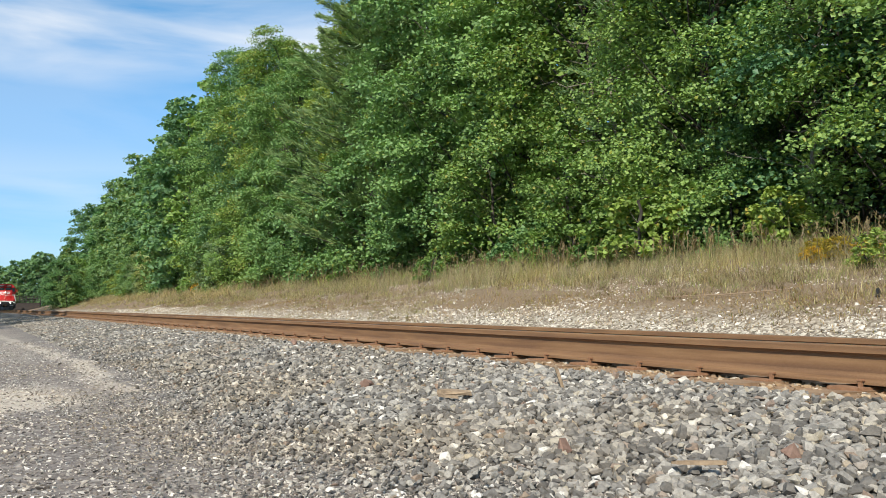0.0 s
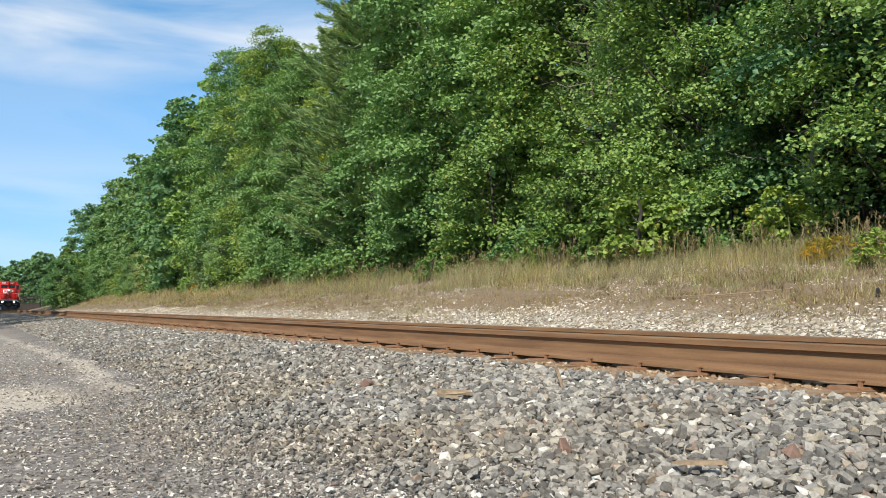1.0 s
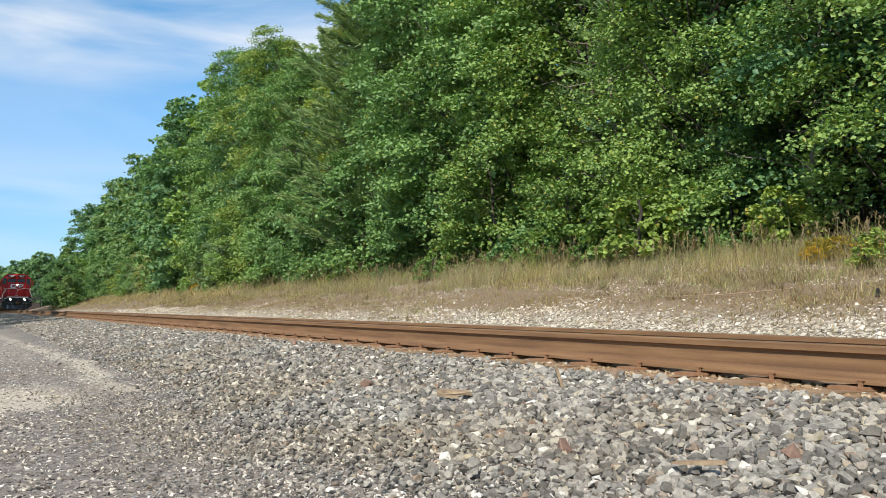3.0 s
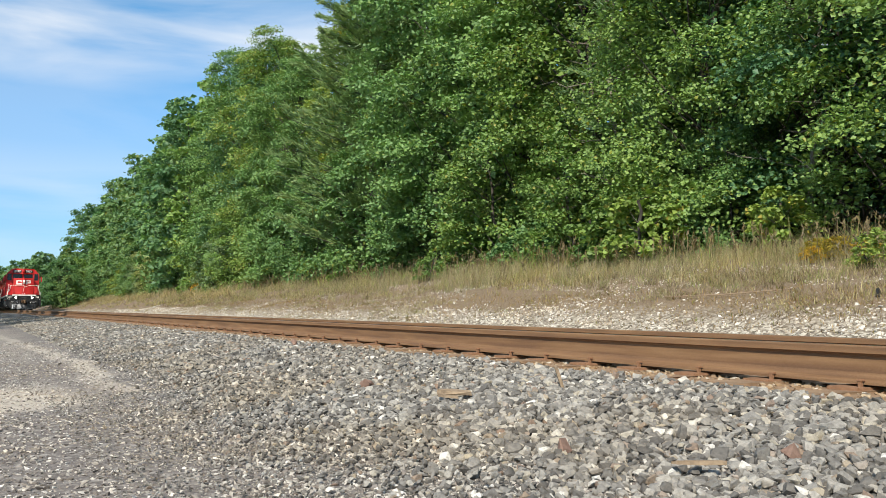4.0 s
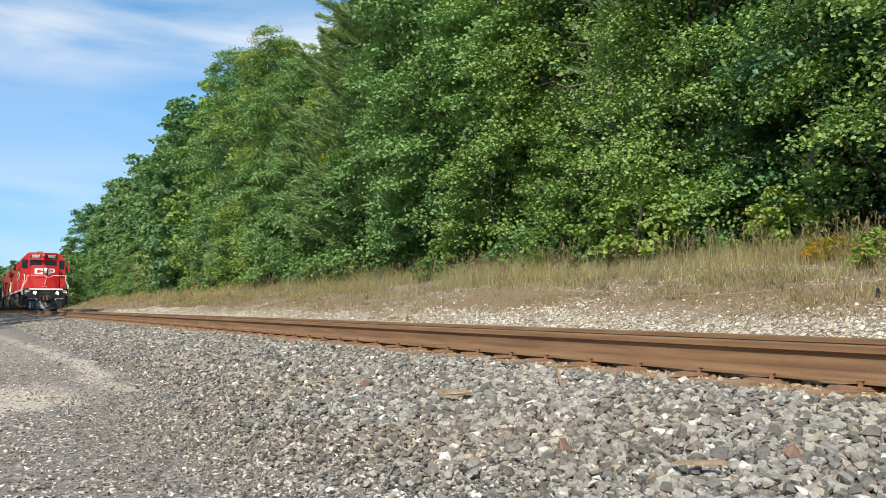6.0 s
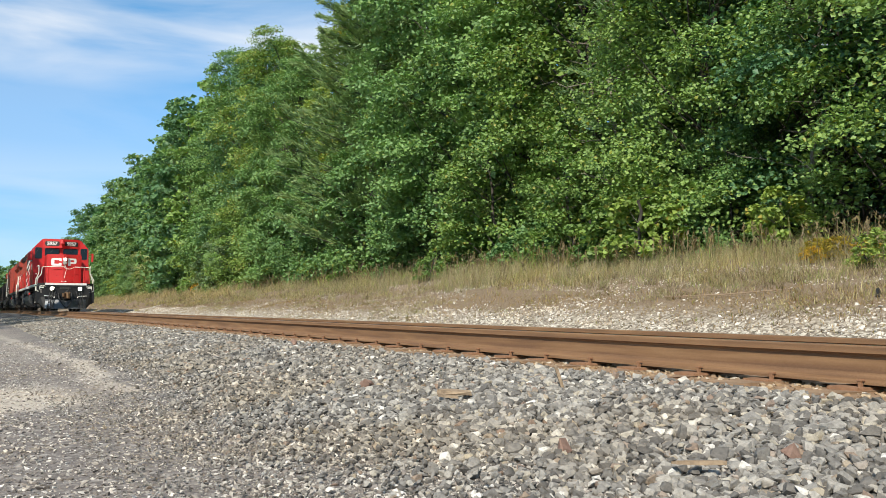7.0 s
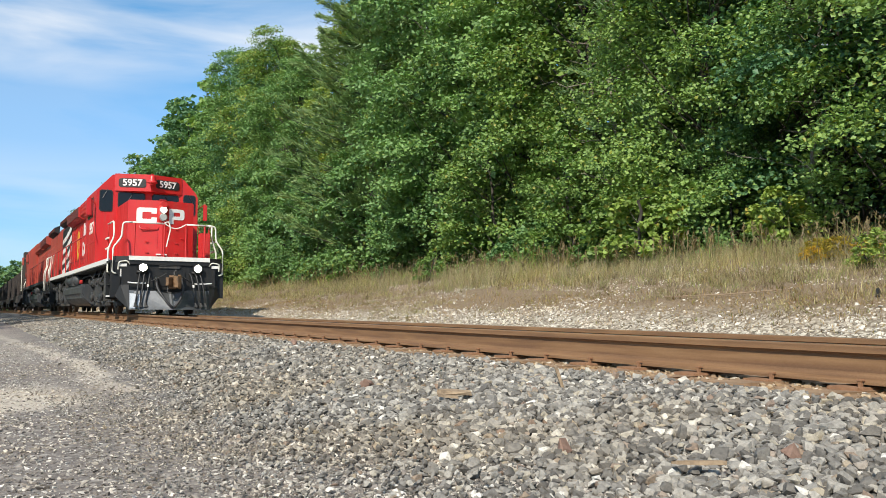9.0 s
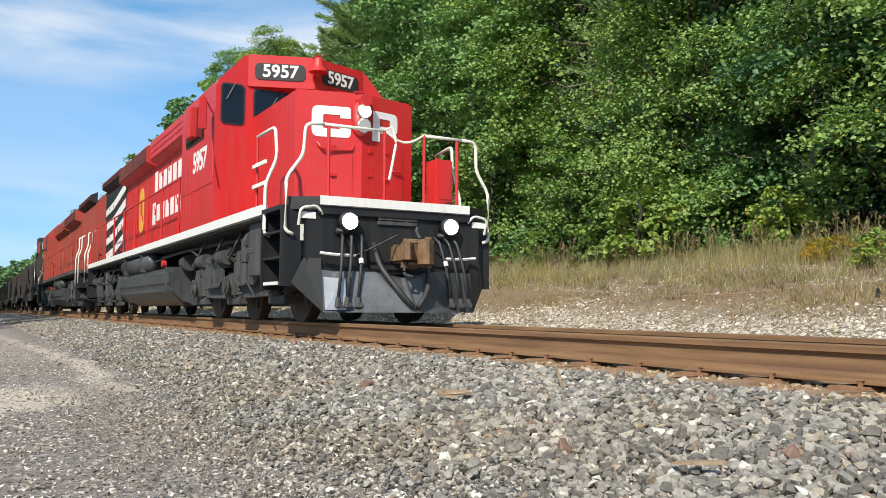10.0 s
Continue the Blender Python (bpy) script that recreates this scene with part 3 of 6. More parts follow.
def pine(seed, height, radius, mat, label, whorls=24, tufts=18, needles=20, ln=0.25):
    """A white pine: whorls of upswept plumed boughs carrying tufts of thin needles."""
    rng = np.random.default_rng(seed)
    tree = tagged(new("pine_tree"), label, "tree")
    bm = bmesh.new()
    limb(bm, (0, 0, -0.4), (0, 0, height), height * 0.011 + 0.03, 0.015, rng, 8, 0.01, 9)
    cen = []
    for i in range(whorls):
        u = 0.05 + 0.93 * i / whorls
        turn = rng.uniform(0, 6.28318)
        for b in range(7):
            a = turn + b * 0.8976 + rng.normal() * 0.2
            L = radius * (1.03 - u) ** 0.7 * rng.uniform(0.72, 1.12) + 0.25
            z = u * height + rng.uniform(-0.12, 0.12)
            d = Vector((math.cos(a), math.sin(a), 0.30))
            tip = Vector((0, 0, z)) + d * L
            limb(bm, (0, 0, z), tip, 0.03, 0.006, rng, 3, 0.03, 4)
            for t in range(tufts):
                s = 0.3 + 0.72 * (t + rng.random()) / tufts
                c = Vector((0, 0, z)) + d * L * s + Vector((0, 0, 0.10 * L * s * s))
                off = Vector((-math.sin(a), math.cos(a), 0)) * rng.normal() * 0.17 * L * (1.25 - s)
                cen.append(((c + off)[:], (d + off * 0.6).normalized()[:]))
    part("trunk", bm, M["bark"], tree, "straight grey trunk with boughs", True)
    C = np.repeat(np.array([c for c, _ in cen]), needles, 0)
    D = np.repeat(np.array([d for _, d in cen]), needles, 0)
    n = len(C)
    D = D + rng.normal(size=(n, 3)) * 0.42 + np.array([0, 0, 0.15])
    D /= np.linalg.norm(D, axis=1)[:, None]
    C = C + rng.normal(size=(n, 3)) * np.array([0.09, 0.09, 0.035])
    W = np.cross(D, rng.normal(size=(n, 3)))
    W /= np.linalg.norm(W, axis=1)[:, None]
    s = ln * rng.uniform(0.7, 1.4, (n, 1))
    w = 0.026
    v = np.stack([C - W * w, C + W * w, C + D * s + W * w * 0.4, C + D * s - W * w * 0.4], 1).reshape(-1, 3)
    cr = new("crown", raw_mesh("crown", v, np.arange(n * 4).reshape(-1, 4), [mat]))
    cr.parent = tree
    return tree


def bare_tree(x, y, height, lean, label):
    """A dead trunk with bare drooping branches."""
    rng = np.random.default_rng(int(-x * 10))
    bm = bmesh.new()
    axis = limb(bm, (0, 0, -0.3), (lean[0], lean[1], height), 0.11, 0.03, rng, 9, 0.05, 8)
    for i in range(34):
        k = 2 + int(rng.integers(0, 7))
        a = rng.uniform(0, 6.28318)
        L = rng.uniform(0.8, 2.4)
        b = axis[k].lerp(axis[k + 1], rng.random())
        e = b + Vector((math.cos(a), math.sin(a), rng.uniform(-0.25, 0.5))) * L
        pts = limb(bm, b, e, 0.028, 0.006, rng, 4, 0.16, 5)
        for _ in range(3):
            q = pts[int(rng.integers(1, 4))]
            limb(bm, q, q + Vector(rng.normal(size=3)) * 0.35, 0.010, 0.003, rng, 2, 0.15, 4)
    ob = part("dead_tree", bm, M["dead_bark"], None, "", True)
    ob.matrix_basis = pose(x, y, ground_z(x, y) - 0.05)
    return tagged(ob, label, "tree")


def plant(tree, x, y, turn, size, first):
    m = pose(x, y, ground_z(x, y) - 0.05, 0, 0, turn)
    if first:
        tree.matrix_basis = m @ Matrix.Scale(size, 4)
        return tree
    t = copy_thing(tree, m)
    t.scale = (size, size, size)
    return t


def make_forest():
    rng = random.Random(11)
    near = [broadleaf(21, 17, 3.9, 58, 820, 0.140, M["leaf_a"], label="tall maple with dense green leaves at the wood's edge"),
            broadleaf(22, 16.5, 3.5, 56, 800, 0.135, M["leaf_b"], label="tall beech with dark green leaves at the wood's edge"),
            broadleaf(23, 17.5, 4.2, 58, 860, 0.145, M["leaf_a"], label="tall maple with dense green leaves at the wood's edge"),
            broadleaf(24, 16, 3.6, 50, 740, 0.135, M["leaf_c"], label="yellow-green birch with a loose crown")]
    maple, beech, broad, birch = near
    close = broadleaf(25, 17, 4.0, 56, 1200, 0.105, M["leaf_a"], 0.05, label="tall maple with broad green leaves overhanging the dry bank", twigs=24)
    far = [broadleaf(26, 17, 4.2, 44, 180, 0.36, M["leaf_b"], label="tall green tree deeper in the wood", twigs=11),
           broadleaf(27, 16.5, 3.9, 42, 180, 0.36, M["leaf_a"], label="tall green tree deeper in the wood", twigs=11)]
    dist = broadleaf(28, 16, 4.0, 32, 64, 0.72, M["leaf_b"], label="distant dark green tree in the wood", twigs=9)
    low = [broadleaf(31, 6.5, 2.6, 26, 480, 0.135, M["leaf_a"], 0.03, label="young maple with bright leaves down to the ground"),
           broadleaf(32, 5.0, 2.1, 22, 340, 0.12, M["leaf_c"], 0.03, label="yellow-green young tree at the wood's edge"),
           broadleaf(33, 4.2, 1.7, 20, 300, 0.11, M["leaf_pale"], 0.03, label="pale grey-green young willow at the wood's edge")]
    pines = [pine(41, 21, 4.6, M["needle"], "tall white pine with feathery upswept boughs")]
    used = set()

    def put(kind, x, y, size):
        plant(kind, x, y + track_y(x), rng.uniform(0, 360), size, kind not in used)
        used.add(kind)

    # front row of the wood, from beside the camera out to the far end
    for kind, x, y, size in ((close, -4.5, 18.2, 1.0), (close, -9.8, 17.5, 1.0), (beech, -12.4, 18.4, 1.0), (close, -15.4, 17.4, 0.94), (birch, -20.6, 17.6, 0.98), (maple, -24.4, 17.2, 1.04),
                             (broad, -28.8, 17.7, 1.02), (maple, -38.8, 20.4, 1.16), (birch, -42.6, 19.8, 1.14), (broad, -46.5, 16.8, 0.78), (birch, -53.0, 17.4, 1.05), (beech, -57.5, 18.2, 1.10), (maple, -63.0, 17.6, 1.07)):
        put(kind, x, y, size)
    put(pines[0], -35.4, 16.4, 1.0)
    put(pines[0], -17.6, 19.2, 0.92)
    for x, y, size in ((-14.4, 16.4, 0.5), (-17.2, 16.0, 0.42)):
        put(low[0], x, y, size)
    x = -68.0
    while x > -150:
        put(rng.choice(far), x, 17.6 + rng.uniform(-0.9, 1.3), rng.uniform(0.94, 1.06) * (1.04 if x > -85 else 0.93))
        x -= rng.uniform(4.6, 6.4)
    # second row, closing the gaps
    x = 2.0
    while x > -150:
        put(rng.choice(far), x, 22.8 + rng.uniform(-1.2, 1.6), rng.uniform(0.92, 1.06) * (0.92 if -66 < x < -44 else 0.95))
        x -= rng.uniform(5.0, 6.5)
    x = 0.0
    while x > -70:
        put(dist, x, 28 + rng.uniform(-1.2, 1.6), rng.uniform(0.85, 0.98))
        x -= rng.uniform(6, 8)
    # young growth along the edge
    x = -19.5
    while x > -140:
        put(rng.choice((low[0], low[0], low[0], low[1])), x, 15.8 + rng.uniform(-0.4, 0.7), rng.uniform(0.55, 1.15))
        x -= rng.uniform(2.6, 4.8) if x > -60 else rng.uniform(6, 10)
    for x, y, size in ((-56.0, 14.9, 0.9), (-60.5, 15.0, 0.7), (-83.0, 15.2, 1.15), (-90.0, 15.4, 0.95)):
        put(low[2], x, y, size)
    # the wood's far end and the distance beyond the bridge
    for i in range(9):
        put(dist, -146 - 3 * i, 16.5 + i * 1.6, 0.5)
    for i in range(34):
        put(dist, -262 - rng.uniform(0, 45), -16 + i * 1.6, rng.uniform(0.84, 1.02))
    for xx, yy, size in ((-114, 10.6, 0.26), (-119, 10.4, 0.36), (-124, 11.0, 0.4), (-130, 11.6, 0.45), (-136, 12.4, 0.5), (-142, 13.4, 0.55)):
        put(dist, xx, yy, size)
    for i in range(16):
        put(dist, -238 - rng.uniform(0, 10), -8 + i * 2.4, rng.uniform(0.32, 0.5))
    put(low[0], -118, 10.2, 0.95)
    put(low[1], -123, 11.5, 0.95)
    put(low[0], -131, 12.6, 1.1)
    # trees on the lot side whose shade falls across the rails
    for xx, yy, size in ((-24, -4.4, 0.36), (-30, -4.2, 0.5), (-36, -4.2, 0.56), (-42, -4.2, 0.66), (-49, -4.4, 0.72), (-56, -4.6, 0.68), (-64, -5.0, 0.66), (-72, -5.4, 0.72), (-81, -6.0, 0.8), (-90, -6.0, 0.9), (-100, -6.0, 1.05), (-111, -6.0, 1.15), (-122, -6.0, 1.15), (-134, -6.0, 1.15), (-146, -6.0, 1.15), (-158, -6.0, 1.15)):
        put(dist, xx, yy, size)
    bare_tree(-18.6, 16.4, 8.5, (-0.5, 0.5), "dead grey tree with bare crooked branches at the wood's edge")
    bare_tree(-12.4, 16.6, 5.5, (0.3, 0.3), "thin dead trunk with bare branches in the shade")


make_forest()


# ---- grass and shrubs on the bank ----
def blades(name, rng, roots, height, width, mat, label, lean=0.55):
    n = len(roots)
    a = rng.uniform(0, 6.28318, n)
    w = np.stack([np.cos(a), np.sin(a), 0 * a], 1) * width * rng.uniform(0.6, 1.4, (n, 1))
    h = height * rng.uniform(0.45, 1.25, (n, 1)) * np.clip((roots[:, 1:2] - 8.2) / 4.5, 0.3, 1.1)
    l = rng.normal(size=(n, 3)) * lean
    l[:, 2] = 0
    mid = roots + np.array([0, 0, 1.0]) * h * 0.55 + l * h * 0.3
    tip = roots + np.array([0, 0, 1.0]) * h + l * h
    v = np.stack([roots - w, roots + w, mid + w * 0.8, mid - w * 0.8, tip], 1).reshape(-1, 3)
    i = np.arange(n)[:, None] * 5
    f = np.concatenate([np.concatenate([i, i + 1, i + 2], 1), np.concatenate([i, i + 2, i + 3], 1), np.concatenate([i + 3, i + 2, i + 4], 1)])
    return tagged(new(name, raw_mesh(name, v, f, [mat])), label, "grass", kind="stuff")


def make_grass():
    rng = np.random.default_rng(8)

    def clumped(n, x0, x1, y0, y1, power, bias, per=12):
        """Roots of blades in tufts, and each tuft's height."""
        p = spots_in(rng, n // per, x0, x1, y0, y1, power)
        d = np.array([noise.noise((q[0] * 0.35, q[1] * 0.7, 9)) + 0.5 * noise.noise((q[0] * 1.7, q[1] * 1.7, 4)) for q in p])
        dens = bias + d * 1.1 + np.clip((p[:, 1] - 9.8) / 4.0, 0, 1) * 0.9
        p = p[rng.random(len(p)) < np.clip(dens, 0.02, 1)]
        p[:, 1] += np.array([track_y(x) for x in p[:, 0]])
        tall = np.repeat(rng.uniform(0.55, 1.7, (len(p), 1)), per, 0)
        p = np.repeat(p, per, 0)
        p[:, :2] += rng.normal(size=(len(p), 2)) * 0.07
        return p, tall

    def tufts(name, n, x0, x1, y0, y1, power, bias, height, width, mat, label, lean=0.5):
        p, tall = clumped(n, x0, x1, y0, y1, power, bias)
        blades(name, rng, p, height * tall, width, mat, label, lean)
    tufts("dry_grass", 110000, -45, -4, 9.2, 15.6, 1.2, -0.02, 0.24, 0.0038, M["straw"], "knee-high dry straw-coloured grass in tufts on the bank")
    tufts("dry_grass", 34000, -150, -45, 9.0, 15.6, 1.1, 0.12, 0.36, 0.011, M["straw"], "dry straw-coloured grass further down the bank")
    tufts("green_grass", 16000, -60, -4, 10.4, 15.8, 1.2, -0.1, 0.20, 0.0045, M["green_straw"], "yellow-green grass tufts among the dry grass")
    tufts("brown_weeds", 30000, -60, -4, 8.9, 12.5, 1.3, 0.25, 0.15, 0.006, M["weed"], "low brown weeds on the stony bank", 0.9)
    tufts("green_weeds", 3000, -60, -4, 13.8, 16.2, 1.2, 0.1, 0.26, 0.013, M["leaf_c"], "green weeds at the foot of the wood")


make_grass()

# ---- train materials ----
def paint(name, a, b, dirt, amount, rough=0.38, coat=0.15):
    """Sprayed enamel with dust streaks running down and road grime."""
    m, nt, p = node_mat(name)
    big, fine = add_noise(nt, 0.9, 5), add_noise(nt, 50, 4)
    co = nt.nodes.new("ShaderNodeTexCoord")
    mp = nt.nodes.new("ShaderNodeMapping")
    mp.inputs["Scale"].default_value = (5.0, 5.0, 0.35)
    nt.links.new(co.outputs["Object"], mp.inputs["Vector"])
    st = nt.nodes.new("ShaderNodeTexNoise")
    st.inputs["Scale"].default_value, st.inputs["Detail"].default_value = 2.0, 7
    nt.links.new(mp.outputs["Vector"], st.inputs["Vector"])
    col = ramp(nt, big, [(0.3, a), (0.7, b)])
    col = blend(nt, span(nt, st.outputs["Fac"], 0.45, 0.75, 0, amount), col, dirt)
    col = blend(nt, span(nt, fine, 0.55, 0.8, 0, amount * 0.4), col, dirt)
    nt.links.new(col, p.inputs["Base Color"])
    nt.links.new(span(nt, st.outputs["Fac"], 0.3, 0.75, rough, rough + 0.3), p.inputs["Roughness"])
    p.inputs["Coat Weight"].default_value = coat
    p.inputs["Coat Roughness"].default_value = 0.25
    bump(nt, p, fine, 0.05, 0.002)
    return m


def glow(name, col, power):
    m, nt, p = node_mat(name)
    p.inputs["Base Color"].default_value = (*col, 1)
    p.inputs["Emission Color"].default_value = (*col, 1)
    p.inputs["Emission Strength"].default_value = power
    return m


def glass_mat():
    m, nt, p = node_mat("cab_glass")
    p.inputs["Base Color"].default_value = (0.006, 0.007, 0.008, 1)
    p.inputs["Roughness"].default_value = 0.05
    p.inputs["IOR"].default_value = 1.5
    bump(nt, p, add_noise(nt, 3, 2), 0.02, 0.01)
    return m


M["red"] = paint("bright_red_enamel", (0.50, 0.013, 0.014), (0.58, 0.019, 0.019), (0.34, 0.05, 0.035), 0.4)
M["red_old"] = paint("faded_red_enamel", (0.34, 0.040, 0.028), (0.42, 0.065, 0.040), (0.17, 0.075, 0.05), 0.6, 0.5)
M["grille"] = paint("sooty_red_grille", (0.13, 0.03, 0.025), (0.2, 0.045, 0.035), (0.06, 0.03, 0.025), 0.6, 0.6, 0)
M["white"] = paint("white_enamel", (0.76, 0.75, 0.72), (0.82, 0.81, 0.79), (0.5, 0.45, 0.4), 0.3)
M["rail_white"] = paint("white_handrail_enamel", (0.78, 0.76, 0.66), (0.83, 0.81, 0.73), (0.5, 0.44, 0.34), 0.25)
M["black"] = paint("black_enamel", (0.006, 0.0065, 0.0075), (0.012, 0.0125, 0.014), (0.038, 0.036, 0.033), 0.3, 0.45, 0.04)
M["under"] = paint("dusty_underframe", (0.024, 0.025, 0.027), (0.055, 0.056, 0.058), (0.15, 0.137, 0.118), 0.5, 0.6, 0)
M["tank"] = paint("grey_black_tank", (0.035, 0.038, 0.043), (0.06, 0.064, 0.07), (0.15, 0.142, 0.13), 0.35, 0.36, 0.1)
M["plow"] = surf("worn_plow_steel", (0.075, 0.08, 0.087), (0.17, 0.178, 0.19), 2.5, 0.42, 0.4, 60, 0.15, (0.06, 0.062, 0.065), 0.8)
M["bare"] = surf("scraped_plow_steel", (0.24, 0.255, 0.275), (0.40, 0.415, 0.44), 4, 0.35, 0.6, 60, 0.1, (0.25, 0.26, 0.28), 0.6)
M["coupler"] = surf("rusty_coupler_steel", (0.14, 0.08, 0.04), (0.30, 0.18, 0.095), 9, 0.75, 0.2, 70, 0.4, (0.03, 0.025, 0.02), 0.85)
M["rubber"] = surf("black_rubber_hose", (0.02, 0.02, 0.022), (0.045, 0.045, 0.048), 8, 0.55, 0, 60, 0.1)
M["wheel"] = surf("brown_wheel_steel", (0.035, 0.028, 0.024), (0.08, 0.062, 0.05), 5, 0.6, 0.4, 60, 0.2)
M["glass"] = glass_mat()
M["yellow"] = surf("gold_paint", (0.62, 0.33, 0.03), (0.72, 0.42, 0.05), 3, 0.5)
M["steel_dark"] = surf("dark_rusty_rack", (0.03, 0.027, 0.026), (0.075, 0.062, 0.055), 3, 0.7, 0.3, 50, 0.3, (0.09, 0.055, 0.04), 0.35)
M["lamp"] = glow("headlight_glow", (1.0, 0.9, 0.66), 14.0)
M["lamp_dim"] = glow("upper_headlight_glow", (1.0, 0.92, 0.74), 7.0)
M["lamp_off"] = surf("unlit_headlight_glass", (0.42, 0.40, 0.34), (0.55, 0.52, 0.45), 20, 0.15, 0.3)
M["chrome"] = surf("dull_chrome_bezel", (0.35, 0.34, 0.32), (0.5, 0.49, 0.46), 8, 0.3, 0.8)
M["gasket"] = surf("window_gasket", (0.015, 0.015, 0.015), (0.03, 0.03, 0.03), 5, 0.5)


# ---- train parts ----
def lettering(parent, text, m, height, material, name="number", thick=0.004, stretch=1.0):
    cu = bpy.data.curves.new(name, "FONT")
    cu.body, cu.size, cu.extrude, cu.offset = text, height / 0.7, thick, height * 0.035
    cu.align_x, cu.align_y = "CENTER", "CENTER"
    tmp = bpy.data.objects.new("tmp", cu)
    scene.collection.objects.link(tmp)
    bpy.context.view_layer.update()
    me = bpy.data.meshes.new_from_object(tmp)
    bpy.data.objects.remove(tmp)
    me.materials.clear()
    me.materials.append(material)
    ob = new(name, me)
    ob.parent = parent
    ob.matrix_basis = m @ Matrix.Diagonal((stretch, 1, 1, 1))
    return ob


def rounded(w, h, r, n=4):
    """Corners of a rounded rectangle."""
    out = []
    for cx, cy, a0 in ((w / 2 - r, h / 2 - r, 0), (-w / 2 + r, h / 2 - r, 90), (-w / 2 + r, -h / 2 + r, 180), (w / 2 - r, -h / 2 + r, 270)):
        for i in range(n + 1):
            a = radians(a0 + 90 * i / n)
            out.append((cx + r * math.cos(a), cy + r * math.sin(a)))
    return out


def soft_corners(pts, n=4):
    """A polygon of (x, y, radius) with its corners rounded."""
    out = []
    for i, (x, y, r) in enumerate(pts):
        p = Vector((x, y))
        if not r:
            out.append((x, y))
            continue
        a = (Vector(pts[i - 1][:2]) - p).normalized() * r + p
        b = (Vector(pts[(i + 1) % len(pts)][:2]) - p).normalized() * r + p
        for k in range(n + 1):
            f = k / n
            q = a * (1 - f) ** 2 + p * 2 * f * (1 - f) + b * f * f
            out.append((q.x, q.y))
    return out


def plate(name, parent, m, w, h, r, t, material, label=""):
    """A rounded plate of thickness t standing in the pose's xy plane, its face to +z."""
    bm = bmesh.new()
    prism(bm, rounded(w, h, r), "z", 0, t)
    ob = part(name, bm, material, parent, label)
    ob.matrix_basis = m
    return ob


def wheelset(parent, x, r=0.508):
    ws = new("wheelset")
    bm = bmesh.new()
    cyl(bm, (0, -0.95, 0), (0, 0.95, 0), 0.085, 12)
    ax = part("axle", bm, M["under"], None)
    for s in (-1, 1):
        bm = bmesh.new()
        cyl(bm, (0, s * 0.725, 0), (0, s * 0.75, 0), r + 0.028, 32)
        cyl(bm, (0, s * 0.75, 0), (0, s * 0.86, 0), r, 32)
        cyl(bm, (0, s * 0.86, 0), (0, s * 0.875, 0), r - 0.09, 24, r - 0.14)
        cyl(bm, (0, s * 0.87, 0), (0, s * 0.93, 0), 0.15, 16)
        for k in range(3):
            a = k * 2.0944
            cyl(bm, (0.26 * math.cos(a), s * 0.86, 0.26 * math.sin(a)), (0.26 * math.cos(a), s * 0.872, 0.26 * math.sin(a)), 0.035, 8)
        w = part("wheel", bm, M["wheel"], ws, "brown steel wheel with a flange")
    ax.parent = ws
    ws.parent = parent
    ws.location = (x, 0, r)
    return ws


def face(x, l, z, rz=0.0, tilt=0.0):
    """Pose on a front face: its xy plane upright, facing forward, turned by rz about the upright axis."""
    return pose(x, -l, z, 0, 0, rz) @ Matrix(((0, 0, 1, 0), (1, 0, 0, 0), (0, 1, 0, 0), (0, 0, 0, 1)))


def flank(x, l, z):
    """Pose on the flank at sideways distance l (positive: the lot side), facing outward."""
    if l > 0:
        return pose(x, -l, z) @ Matrix(((1, 0, 0, 0), (0, 0, -1, 0), (0, 1, 0, 0), (0, 0, 0, 1)))
    return pose(x, -l, z) @ Matrix(((-1, 0, 0, 0), (0, 0, 1, 0), (0, 1, 0, 0), (0, 0, 0, 1)))


